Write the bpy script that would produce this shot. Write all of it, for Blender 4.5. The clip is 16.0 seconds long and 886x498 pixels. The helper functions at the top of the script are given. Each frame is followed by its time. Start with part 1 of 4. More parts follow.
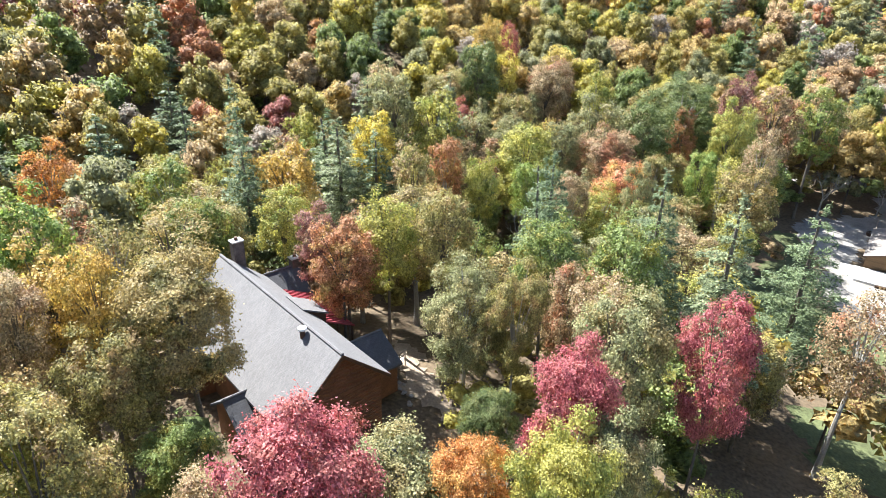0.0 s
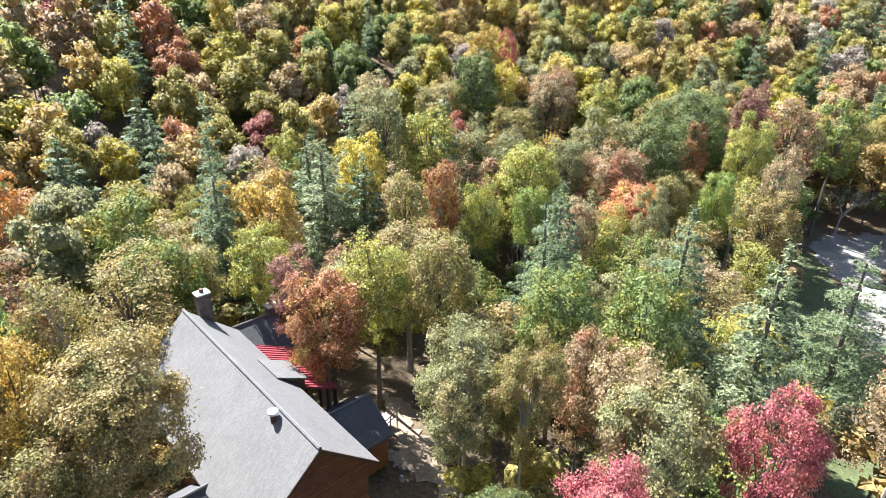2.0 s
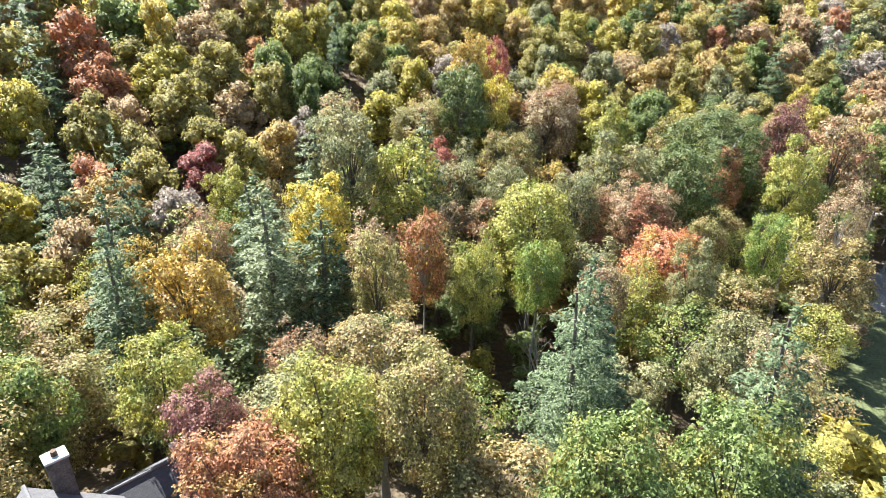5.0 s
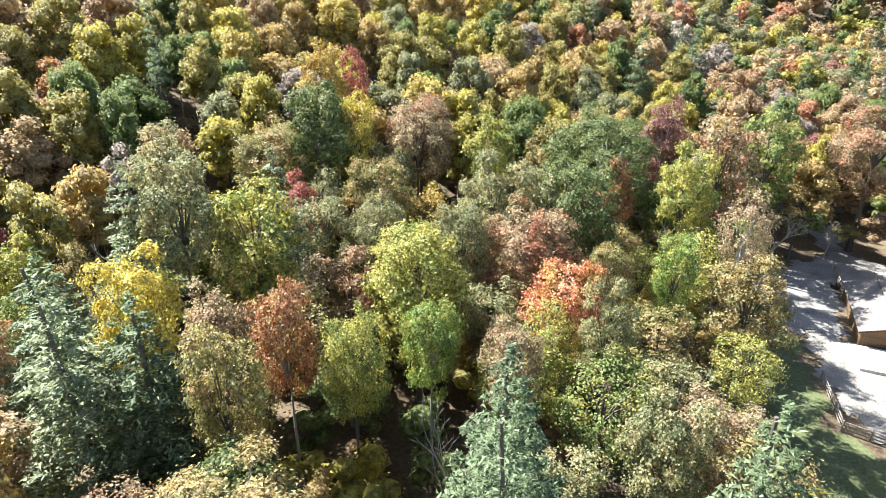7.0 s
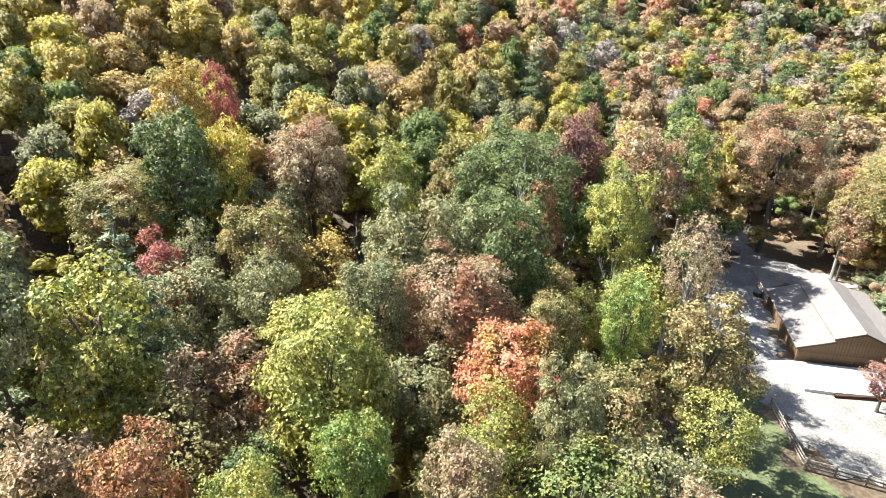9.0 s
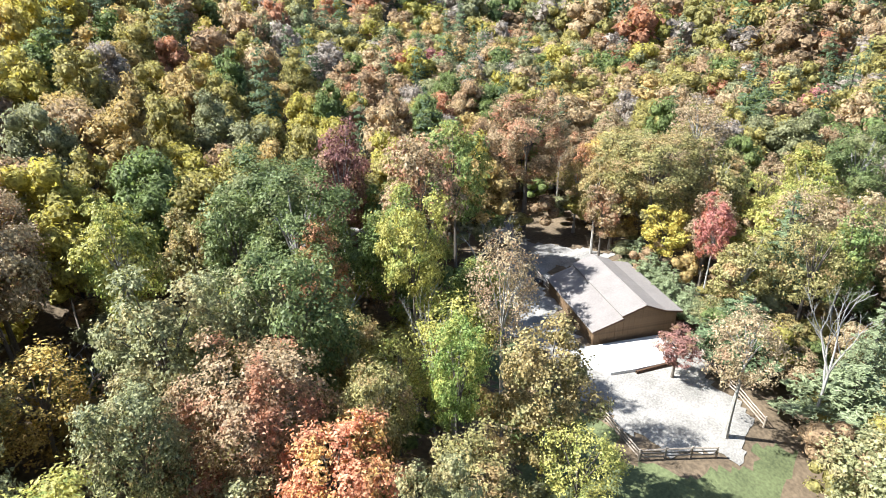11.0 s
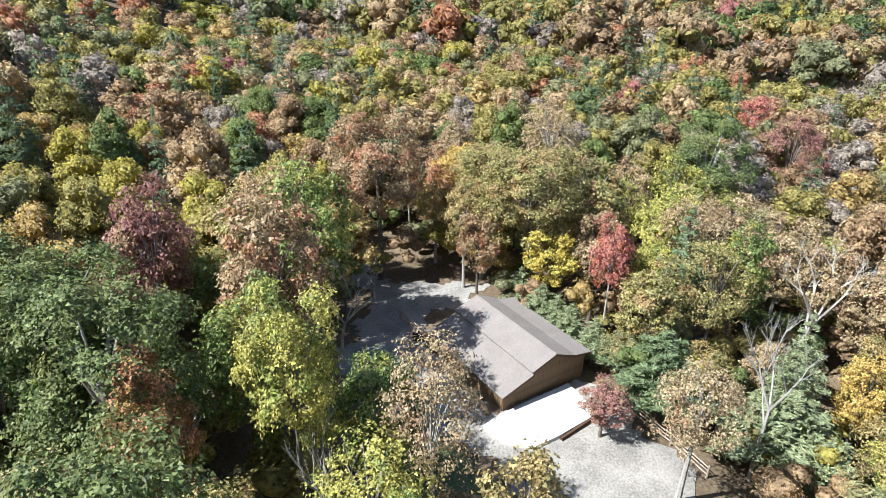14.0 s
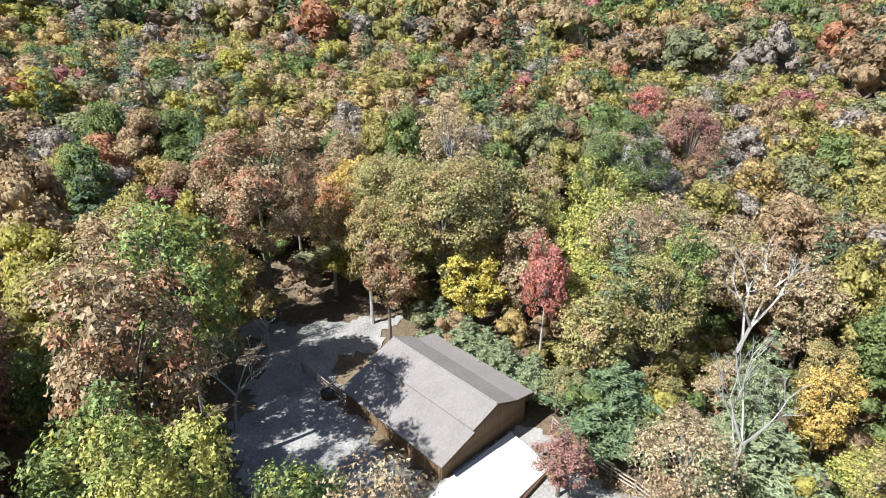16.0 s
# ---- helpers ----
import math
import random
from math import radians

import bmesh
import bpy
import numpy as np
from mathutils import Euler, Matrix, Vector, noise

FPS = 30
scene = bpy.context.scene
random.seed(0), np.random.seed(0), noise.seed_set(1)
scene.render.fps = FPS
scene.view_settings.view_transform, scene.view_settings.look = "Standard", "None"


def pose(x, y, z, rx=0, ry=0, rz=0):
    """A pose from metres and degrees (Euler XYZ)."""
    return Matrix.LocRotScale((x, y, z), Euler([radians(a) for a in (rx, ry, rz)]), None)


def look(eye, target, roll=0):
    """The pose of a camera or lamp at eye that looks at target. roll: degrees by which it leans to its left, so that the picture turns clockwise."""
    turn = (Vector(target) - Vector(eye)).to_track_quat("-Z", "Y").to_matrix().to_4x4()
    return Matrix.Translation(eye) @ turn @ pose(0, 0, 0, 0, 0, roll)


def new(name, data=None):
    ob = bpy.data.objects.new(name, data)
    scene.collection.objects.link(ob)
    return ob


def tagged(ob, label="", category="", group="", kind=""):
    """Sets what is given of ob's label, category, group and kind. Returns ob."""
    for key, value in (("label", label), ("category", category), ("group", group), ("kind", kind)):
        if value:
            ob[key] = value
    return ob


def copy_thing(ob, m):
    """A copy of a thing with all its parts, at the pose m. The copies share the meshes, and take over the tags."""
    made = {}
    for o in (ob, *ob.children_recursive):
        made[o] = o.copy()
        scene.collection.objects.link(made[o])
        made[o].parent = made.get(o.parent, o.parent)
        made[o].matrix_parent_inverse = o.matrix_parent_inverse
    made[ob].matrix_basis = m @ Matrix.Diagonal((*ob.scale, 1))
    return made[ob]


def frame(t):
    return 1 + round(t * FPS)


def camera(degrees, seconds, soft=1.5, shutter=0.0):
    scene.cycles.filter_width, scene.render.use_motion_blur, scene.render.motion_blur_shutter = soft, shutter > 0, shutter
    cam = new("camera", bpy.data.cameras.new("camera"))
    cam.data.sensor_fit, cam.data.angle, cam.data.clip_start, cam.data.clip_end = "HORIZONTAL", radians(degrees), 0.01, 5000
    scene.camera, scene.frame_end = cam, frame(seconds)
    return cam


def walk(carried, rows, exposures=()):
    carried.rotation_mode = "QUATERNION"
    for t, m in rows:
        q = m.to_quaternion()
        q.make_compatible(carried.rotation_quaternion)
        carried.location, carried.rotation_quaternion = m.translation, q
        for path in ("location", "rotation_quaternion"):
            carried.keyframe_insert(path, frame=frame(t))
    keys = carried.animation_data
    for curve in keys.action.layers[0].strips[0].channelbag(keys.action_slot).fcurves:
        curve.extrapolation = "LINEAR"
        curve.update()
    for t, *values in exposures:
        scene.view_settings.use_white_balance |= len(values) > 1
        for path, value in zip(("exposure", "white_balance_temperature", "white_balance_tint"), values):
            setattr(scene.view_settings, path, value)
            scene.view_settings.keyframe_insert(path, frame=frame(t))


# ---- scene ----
cam = camera(70, 16.0, soft=0.6)
walk(cam, [
    (0, look((-0.00, -0.00, 45.00), (0.00, 44.85, 22.90), 1.18)),
    (0.5, look((-0.01, 1.69, 45.23), (0.08, 46.53, 23.10), 1.11)),
    (1, look((-0.03, 3.67, 45.46), (0.11, 48.48, 23.29), 1.01)),
    (1.5, look((-0.11, 5.84, 45.61), (0.16, 50.63, 23.40), 1.02)),
    (2, look((-0.17, 8.17, 45.58), (0.26, 52.96, 23.36), 1.00)),
    (2.5, look((-0.17, 10.70, 45.45), (0.45, 55.50, 23.25), 0.91)),
    (3, look((-0.17, 13.43, 45.31), (0.71, 58.22, 23.11), 0.82)),
    (3.5, look((-0.16, 16.25, 45.12), (1.01, 61.06, 22.96), 0.80)),
    (3.7, look((-0.19, 17.35, 45.01), (1.08, 62.17, 22.87), 0.78)),
    (5.8, look((0.36, 31.22, 43.13), (3.24, 76.23, 21.55), -0.09)),
    (6, look((0.51, 32.40, 43.09), (4.43, 77.35, 21.54), -0.03)),
    (6.5, look((0.91, 35.37, 43.05), (8.86, 79.77, 21.49), 0.04)),
    (7, look((1.58, 38.46, 43.00), (12.94, 82.09, 21.37), 0.08)),
    (7.5, look((2.10, 41.74, 42.90), (15.49, 84.76, 21.22), 0.10)),
    (8, look((2.61, 44.89, 42.77), (17.42, 87.43, 21.07), 0.19)),
    (8.5, look((3.25, 47.90, 42.69), (19.61, 89.84, 20.95), 0.18)),
    (9, look((3.73, 50.85, 42.75), (23.16, 91.42, 20.91), 0.15)),
    (9.5, look((4.26, 53.74, 42.80), (29.30, 91.09, 20.94), 0.18)),
    (10, look((5.47, 56.68, 42.47), (35.82, 89.86, 20.61), -0.67)),
    (10.2, look((6.01, 57.77, 42.34), (37.46, 89.87, 20.43), -0.76)),
    (12.3, look((10.72, 68.27, 42.14), (50.25, 89.49, 20.06), -0.25)),
    (12.5, look((11.55, 69.29, 42.04), (51.71, 89.23, 19.91), -0.22)),
    (13, look((13.77, 71.67, 41.76), (54.87, 89.53, 19.58), -0.07)),
    (13.5, look((16.00, 73.68, 41.48), (57.65, 90.23, 19.30), 0.14)),
    (14, look((18.27, 75.45, 41.26), (60.31, 90.91, 19.04), 0.31)),
    (14.5, look((20.45, 77.05, 41.00), (63.05, 90.92, 18.79), 0.43)),
    (15, look((22.89, 78.57, 40.58), (66.22, 89.82, 18.32), 0.65)),
    (15.5, look((25.36, 79.75, 40.20), (69.31, 88.25, 17.94), 0.43)),
    (16, look((28.02, 80.78, 39.70), (72.24, 87.52, 17.36), 0.38)),
], [(0, 2.0, 6250, 7), (6, 2.0, 6250, 7), (9.5, 1.86, 6200, 7), (10.5, 1.8, 6080, 7), (12.5, 1.52, 5980, 7), (16, 1.24, 5930, 7)])

# ---- light ----
SUN_HEADING, SUN_HEIGHT = radians(-43), radians(50)
world = bpy.data.worlds.new("sky")
scene.world = world
world.use_nodes = True
sky = world.node_tree.nodes.new("ShaderNodeTexSky")
sky.sky_type, sky.sun_disc = "NISHITA", False
sky.sun_elevation, sky.sun_rotation = SUN_HEIGHT, SUN_HEADING
backing = world.node_tree.nodes["Background"]
world.node_tree.links.new(sky.outputs["Color"], backing.inputs["Color"])
backing.inputs["Strength"].default_value = 0.068
sun = new("sun", bpy.data.lights.new("sun", "SUN"))
sun.data.energy, sun.data.angle, sun.data.color = 5.0, radians(0.6), (1.0, 0.965, 0.91)
toward = Vector((math.sin(SUN_HEADING) * math.cos(SUN_HEIGHT), math.cos(SUN_HEADING) * math.cos(SUN_HEIGHT), math.sin(SUN_HEIGHT)))
sun.matrix_world = look(toward * 300, (0, 0, 0))


# ---- materials ----
def material(name, color, rough=0.8, spread=0.25, scale=1.5, fine=14.0, bump=0.15, metal=0.0, specular=0.35, coords="Object"):
    """A surface whose colour wanders at two scales, with fine relief."""
    m = bpy.data.materials.new(name)
    m.use_nodes = True
    n, link = m.node_tree.nodes, m.node_tree.links.new
    p = n["Principled BSDF"]
    where = n.new("ShaderNodeTexCoord")
    big, small = n.new("ShaderNodeTexNoise"), n.new("ShaderNodeTexNoise")
    big.inputs["Scale"].default_value, small.inputs["Scale"].default_value = scale, fine
    big.inputs["Detail"].default_value = 4
    mix, ramp = n.new("ShaderNodeMath"), n.new("ShaderNodeValToRGB")
    mix.operation = "ADD"
    half = n.new("ShaderNodeMath")
    half.operation, half.inputs[1].default_value = "MULTIPLY", 0.5
    link(where.outputs[coords], big.inputs["Vector"])
    link(where.outputs[coords], small.inputs["Vector"])
    link(big.outputs["Fac"], mix.inputs[0])
    link(small.outputs["Fac"], mix.inputs[1])
    link(mix.outputs[0], half.inputs[0])
    link(half.outputs[0], ramp.inputs["Fac"])
    low, high = [max(0.0, c * (1 - spread)) for c in color], [min(1.0, c * (1 + spread)) for c in color]
    ramp.color_ramp.elements[0].position, ramp.color_ramp.elements[1].position = 0.33, 0.67
    ramp.color_ramp.elements[0].color, ramp.color_ramp.elements[1].color = (*low, 1), (*high, 1)
    link(ramp.outputs["Color"], p.inputs["Base Color"])
    relief = n.new("ShaderNodeBump")
    relief.inputs["Strength"].default_value, relief.inputs["Distance"].default_value = bump, 0.05
    link(small.outputs["Fac"], relief.inputs["Height"])
    link(relief.outputs["Normal"], p.inputs["Normal"])
    p.inputs["Roughness"].default_value, p.inputs["Metallic"].default_value = rough, metal
    p.inputs["Specular IOR Level"].default_value = specular
    return m


def leaf_material(name, color, other, accent=None, shine=0.55, calm=False):
    """Leaves: the colour differs from leaf to leaf, and from tree to tree, and light comes through."""
    m = bpy.data.materials.new(name)
    m.use_nodes = True
    n, link = m.node_tree.nodes, m.node_tree.links.new
    p = n["Principled BSDF"]
    geo, info = n.new("ShaderNodeNewGeometry"), n.new("ShaderNodeObjectInfo")
    where, patch = n.new("ShaderNodeTexCoord"), n.new("ShaderNodeTexNoise")
    patch.inputs["Scale"].default_value, patch.inputs["Detail"].default_value = 0.11 if calm else 0.28, 2
    link(where.outputs["Object"], patch.inputs["Vector"])
    a = n.new("ShaderNodeMath")
    a.operation = "MULTIPLY_ADD"
    a.inputs[1].default_value = 0.15 if calm else 0.55
    link(geo.outputs["Random Per Island"], a.inputs[0])
    link(patch.outputs["Fac"], a.inputs[2])
    b = n.new("ShaderNodeMath")
    b.operation, b.inputs[1].default_value = "MULTIPLY_ADD", 0.4
    link(info.outputs["Random"], b.inputs[0])
    link(a.outputs[0], b.inputs[2])
    ramp = n.new("ShaderNodeValToRGB")
    ramp.color_ramp.elements[0].position, ramp.color_ramp.elements[1].position = 0.55, 1.35 / 1.4
    ramp.color_ramp.elements[0].color, ramp.color_ramp.elements[1].color = (*color, 1), (*other, 1)
    link(b.outputs[0], ramp.inputs["Fac"])
    hsv = n.new("ShaderNodeHueSaturation")
    value = n.new("ShaderNodeMapRange")
    value.inputs["To Min"].default_value, value.inputs["To Max"].default_value = (0.88, 1.12) if calm else (0.62, 1.38)
    link(geo.outputs["Random Per Island"], value.inputs["Value"])
    grain, fleck, depth = n.new("ShaderNodeTexNoise"), n.new("ShaderNodeMapRange"), n.new("ShaderNodeMath")
    grain.inputs["Scale"].default_value, grain.inputs["Detail"].default_value = (1.7, 4) if calm else (5.5, 3)
    grain.inputs["Roughness"].default_value = 0.72
    fleck.inputs["From Min"].default_value, fleck.inputs["From Max"].default_value = 0.36, 0.62
    fleck.inputs["To Min"].default_value, fleck.inputs["To Max"].default_value = (0.4, 1.42) if calm else (0.55, 1.4)
    depth.operation = "MULTIPLY"
    link(where.outputs["Object"], grain.inputs["Vector"])
    link(grain.outputs["Fac"], fleck.inputs["Value"])
    link(value.outputs["Result"], depth.inputs[0])
    link(fleck.outputs["Result"], depth.inputs[1])
    link(depth.outputs[0], hsv.inputs["Value"])
    if calm:
        relief = n.new("ShaderNodeBump")
        relief.inputs["Strength"].default_value, relief.inputs["Distance"].default_value = 0.9, 0.5
        link(grain.outputs["Fac"], relief.inputs["Height"])
        link(relief.outputs["Normal"], p.inputs["Normal"])
    tone = ramp.outputs["Color"]
    if accent:
        spot, edge, turn = n.new("ShaderNodeTexNoise"), n.new("ShaderNodeMapRange"), n.new("ShaderNodeMixRGB")
        spot.inputs["Scale"].default_value, spot.inputs["Detail"].default_value = 0.42, 3
        edge.inputs["From Min"].default_value, edge.inputs["From Max"].default_value = 0.5, 0.64
        place = n.new("ShaderNodeVectorMath")
        link(where.outputs["Object"], place.inputs[0])
        shift = n.new("ShaderNodeMath")
        shift.operation, shift.inputs[1].default_value = "MULTIPLY", 60.0
        link(info.outputs["Random"], shift.inputs[0])
        link(shift.outputs[0], place.inputs[1])
        link(place.outputs["Vector"], spot.inputs["Vector"])
        link(spot.outputs["Fac"], edge.inputs["Value"])
        link(edge.outputs["Result"], turn.inputs["Fac"])
        link(tone, turn.inputs["Color1"])
        turn.inputs["Color2"].default_value = (*accent, 1)
        tone = turn.outputs["Color"]
    link(tone, hsv.inputs["Color"])
    link(hsv.outputs["Color"], p.inputs["Base Color"])
    p.inputs["Roughness"].default_value, p.inputs["Specular IOR Level"].default_value = shine, 0.25
    through_leaf, both = n.new("ShaderNodeBsdfTranslucent"), n.new("ShaderNodeMixShader")
    glow = n.new("ShaderNodeHueSaturation")
    glow.inputs["Value"].default_value, glow.inputs["Saturation"].default_value = 1.5, 1.12
    link(hsv.outputs["Color"], glow.inputs["Color"])
    link(glow.outputs["Color"], through_leaf.inputs["Color"])
    both.inputs["Fac"].default_value = 0.36 if calm else 0.3
    link(p.outputs["BSDF"], both.inputs[1])
    link(through_leaf.outputs["BSDF"], both.inputs[2])
    link(both.outputs["Shader"], n["Material Output"].inputs["Surface"])
    return m


LEAVES = {
    "dark_green": leaf_material("dark_green_leaves", (0.07, 0.1, 0.04), (0.13, 0.16, 0.06), (0.17, 0.18, 0.07)),
    "green": leaf_material("green_leaves", (0.1, 0.145, 0.045), (0.17, 0.215, 0.07), (0.29, 0.26, 0.07)),
    "bright_green": leaf_material("bright_green_leaves", (0.13, 0.19, 0.05), (0.21, 0.27, 0.08), (0.3, 0.3, 0.08)),
    "sage": leaf_material("sage_leaves", (0.14, 0.155, 0.08), (0.25, 0.25, 0.125), (0.3, 0.25, 0.12)),
    "olive": leaf_material("olive_leaves", (0.16, 0.155, 0.065), (0.28, 0.25, 0.1), (0.3, 0.21, 0.1)),
    "lime": leaf_material("lime_leaves", (0.22, 0.22, 0.06), (0.37, 0.34, 0.1), (0.22, 0.25, 0.07)),
    "yellow": leaf_material("yellow_leaves", (0.38, 0.32, 0.07), (0.53, 0.43, 0.11), (0.34, 0.32, 0.08)),
    "gold": leaf_material("gold_leaves", (0.29, 0.2, 0.06), (0.44, 0.31, 0.1), (0.42, 0.33, 0.1)),
    "tan": leaf_material("tan_leaves", (0.25, 0.19, 0.1), (0.35, 0.275, 0.165), (0.31, 0.21, 0.13)),
    "ochre": leaf_material("ochre_leaves", (0.2, 0.15, 0.07), (0.33, 0.255, 0.11), (0.2, 0.19, 0.08)),
    "brown": leaf_material("brown_leaves", (0.2, 0.15, 0.085), (0.31, 0.23, 0.135), (0.34, 0.17, 0.1)),
    "rust": leaf_material("rust_leaves", (0.26, 0.12, 0.06), (0.38, 0.2, 0.11), (0.32, 0.22, 0.08)),
    "orange": leaf_material("orange_leaves", (0.38, 0.17, 0.06), (0.5, 0.26, 0.1), (0.46, 0.3, 0.1)),
    "salmon": leaf_material("salmon_leaves", (0.44, 0.17, 0.09), (0.54, 0.27, 0.16), (0.5, 0.33, 0.12)),
    "red": leaf_material("red_leaves", (0.27, 0.085, 0.075), (0.39, 0.17, 0.14), (0.42, 0.17, 0.1)),
    "crimson": leaf_material("crimson_leaves", (0.27, 0.06, 0.075), (0.4, 0.14, 0.15), (0.36, 0.14, 0.12)),
    "maroon": leaf_material("maroon_leaves", (0.18, 0.08, 0.075), (0.28, 0.15, 0.125), (0.28, 0.19, 0.11)),
    "pine": leaf_material("pine_needles", (0.07, 0.105, 0.05), (0.15, 0.19, 0.1)),
    "blue_pine": leaf_material("blue_pine_needles", (0.12, 0.15, 0.08), (0.23, 0.26, 0.145)),
}
CALM_LEAVES = {  # the same kinds from afar, where single leaves no longer tell
    "green": leaf_material("far_green_foliage", (0.12, 0.16, 0.055), (0.2, 0.24, 0.085), calm=True),
    "olive": leaf_material("far_olive_foliage", (0.24, 0.215, 0.075), (0.36, 0.31, 0.11), calm=True),
    "sage": leaf_material("far_sage_foliage", (0.19, 0.195, 0.1), (0.28, 0.275, 0.145), calm=True),
    "lime": leaf_material("far_lime_foliage", (0.3, 0.275, 0.07), (0.43, 0.37, 0.1), calm=True),
    "yellow": leaf_material("far_yellow_foliage", (0.41, 0.335, 0.1), (0.5, 0.405, 0.13), calm=True),
    "gold": leaf_material("far_gold_foliage", (0.36, 0.265, 0.11), (0.45, 0.335, 0.14), calm=True),
    "orange": leaf_material("far_orange_foliage", (0.41, 0.225, 0.11), (0.47, 0.28, 0.14), calm=True),
    "tan": leaf_material("far_tan_foliage", (0.34, 0.25, 0.14), (0.46, 0.345, 0.2), calm=True),
    "brown": leaf_material("far_brown_foliage", (0.27, 0.19, 0.11), (0.38, 0.265, 0.155), calm=True),
    "rust": leaf_material("far_rust_foliage", (0.34, 0.165, 0.09), (0.43, 0.225, 0.13), calm=True),
    "grey": leaf_material("far_bare_twigs", (0.28, 0.235, 0.19), (0.38, 0.325, 0.27), calm=True),
    "maroon": leaf_material("far_maroon_foliage", (0.29, 0.125, 0.11), (0.37, 0.17, 0.15), calm=True),
    "pine": leaf_material("far_pine_foliage", (0.08, 0.115, 0.06), (0.14, 0.18, 0.095), calm=True),
}
BARK = material("grey_bark", (0.13, 0.11, 0.09), 0.9, 0.4, 1.2, 9, 0.5)
PALE_BARK = material("pale_bark", (0.33, 0.31, 0.28), 0.9, 0.3, 1.2, 9, 0.4)


# ---- the lie of the land ----
def bell(x, y, cx, cy, wx, wy):
    return math.exp(-(((x - cx) / wx) ** 2 + ((y - cy) / wy) ** 2))


def land(x, y):
    """Height of the ground: a knoll under the house, a hill to the north, a level yard by the barn, low hills far off."""
    z = 0.6 + 9.6 * bell(x, y, -16, 38, 30, 26)
    z += 30 / (1 + math.exp(-(y - 142 - 0.55 * max(x, -60)) / 22))
    z -= 5 / (1 + math.exp(-(x - 120) / 25)) * (1 - 1 / (1 + math.exp(-(x - 420) / 60)))
    far = math.hypot(x - 40, y - 60)
    if far > 330:
        z += 46 * (1 - math.exp(-(((far - 330) / 300) ** 2)))
    yard = bell(x, y, 66, 84, 26, 22)
    z = z * (1 - yard) + 0.7 * yard
    z -= 5 / (1 + math.exp((y - 66) / 4)) / (1 + math.exp(-(x - 45) / 8))
    z += 0.5 * math.sin(x * 0.11 + 1) * math.sin(y * 0.13) * (1 - yard)
    return z


def part(name, bm, mat, parent=None, label="", smooth=False):
    """Links a bmesh as one mesh object under a thing or a part."""
    me = bpy.data.meshes.new(name)
    bm.to_mesh(me)
    bm.free()
    for face in me.polygons if smooth else ():
        face.use_smooth = True
    me.materials.append(mat)
    ob = new(name, me)
    ob.parent = parent
    return tagged(ob, label)


def tube(bm, points, radii, sides=7):
    """A tapered limb along points."""
    rings = []
    for k, (p, r) in enumerate(zip(points, radii)):
        ahead = (points[min(k + 1, len(points) - 1)] - points[max(k - 1, 0)]).normalized()
        u = ahead.orthogonal().normalized()
        v = ahead.cross(u)
        rings.append([bm.verts.new(p + r * (math.cos(a) * u + math.sin(a) * v)) for a in (2 * math.pi * i / sides for i in range(sides))])
    for a, b in zip(rings, rings[1:]):
        for i in range(sides):
            bm.faces.new((a[i], a[(i + 1) % sides], b[(i + 1) % sides], b[i]))
    bm.faces.new(rings[-1])


def leaf_arrays(centres, normals, sizes, rng, slim=0.8, ruffle=0.55):
    """Leaf sprays: vertices (n, 3, 3), one pointed face each."""
    n = len(centres)
    normals = normals + rng.normal(0, ruffle, (n, 3))
    normals /= np.linalg.norm(normals, axis=1, keepdims=True)
    side = np.cross(normals, rng.normal(0, 1, (n, 3)))
    side /= np.linalg.norm(side, axis=1, keepdims=True)
    other = np.cross(normals, side)
    s = sizes[:, None]
    return np.stack([centres + side * s * 1.2, centres - side * s * 0.6 + other * s * slim, centres - side * s * 0.6 - other * s * slim], 1)


def leaf_mesh(name, sprays):
    me = bpy.data.meshes.new(name)
    n = len(sprays)
    me.from_pydata(sprays.reshape(-1, 3).tolist(), [], np.arange(3 * n).reshape(n, 3).tolist())
    return me


def broadleaf_sprays(seed, count, size, lobes=40, ruffle=0.5):
    """Crown of a broadleaf 18 m high and 9 m wide: lobes of small clumps of leaf sprays. Returns the sprays and the lobe centres."""
    rng = np.random.default_rng(seed)
    heart, spread = np.array([0, 0, 11.6]), np.array([3.3, 3.3, 4.8])
    middles, radii = [], []
    for k in range(lobes):
        z = 1 - 2 * (k + 0.5) / lobes
        a = k * 2.39996 + rng.uniform(-0.6, 0.6)
        wide = math.sqrt(1 - z * z) ** 0.8
        d = np.array([wide * math.cos(a), wide * math.sin(a), z])
        middles.append(heart + d * spread * rng.uniform(0.62, 1.14))
        radii.append(rng.uniform(0.75, 1.55) * (1.0 if z > -0.4 else 0.85))
    middles, radii = np.array(middles), np.array(radii)
    number = lobes * 26
    home = rng.choice(lobes, number, p=radii**2 / (radii**2).sum())
    d = rng.normal(0, 1, (number, 3))
    d /= np.linalg.norm(d, axis=1, keepdims=True)
    clump = middles[home] + d * (radii[home] * (1 - 0.5 * rng.random(number) ** 2))[:, None] * [1, 1, 0.8]
    outward = clump - heart
    outward /= np.linalg.norm(outward, axis=1, keepdims=True)
    keep = (d * outward).sum(1) > -0.15 - 0.4 * rng.random(number)
    clump, d, outward = clump[keep], d[keep], outward[keep]
    pick = rng.integers(0, len(clump), count)
    c = clump[pick] + rng.normal(0, 1, (count, 3)) * [0.27, 0.27, 0.17] * rng.uniform(0.6, 1.3, (count, 1))
    n = 0.7 * d[pick] + 0.4 * outward[pick] + [0, 0, 0.5]
    return leaf_arrays(c, n, size * rng.uniform(0.6, 1.4, len(c)), rng, 0.75, ruffle), middles


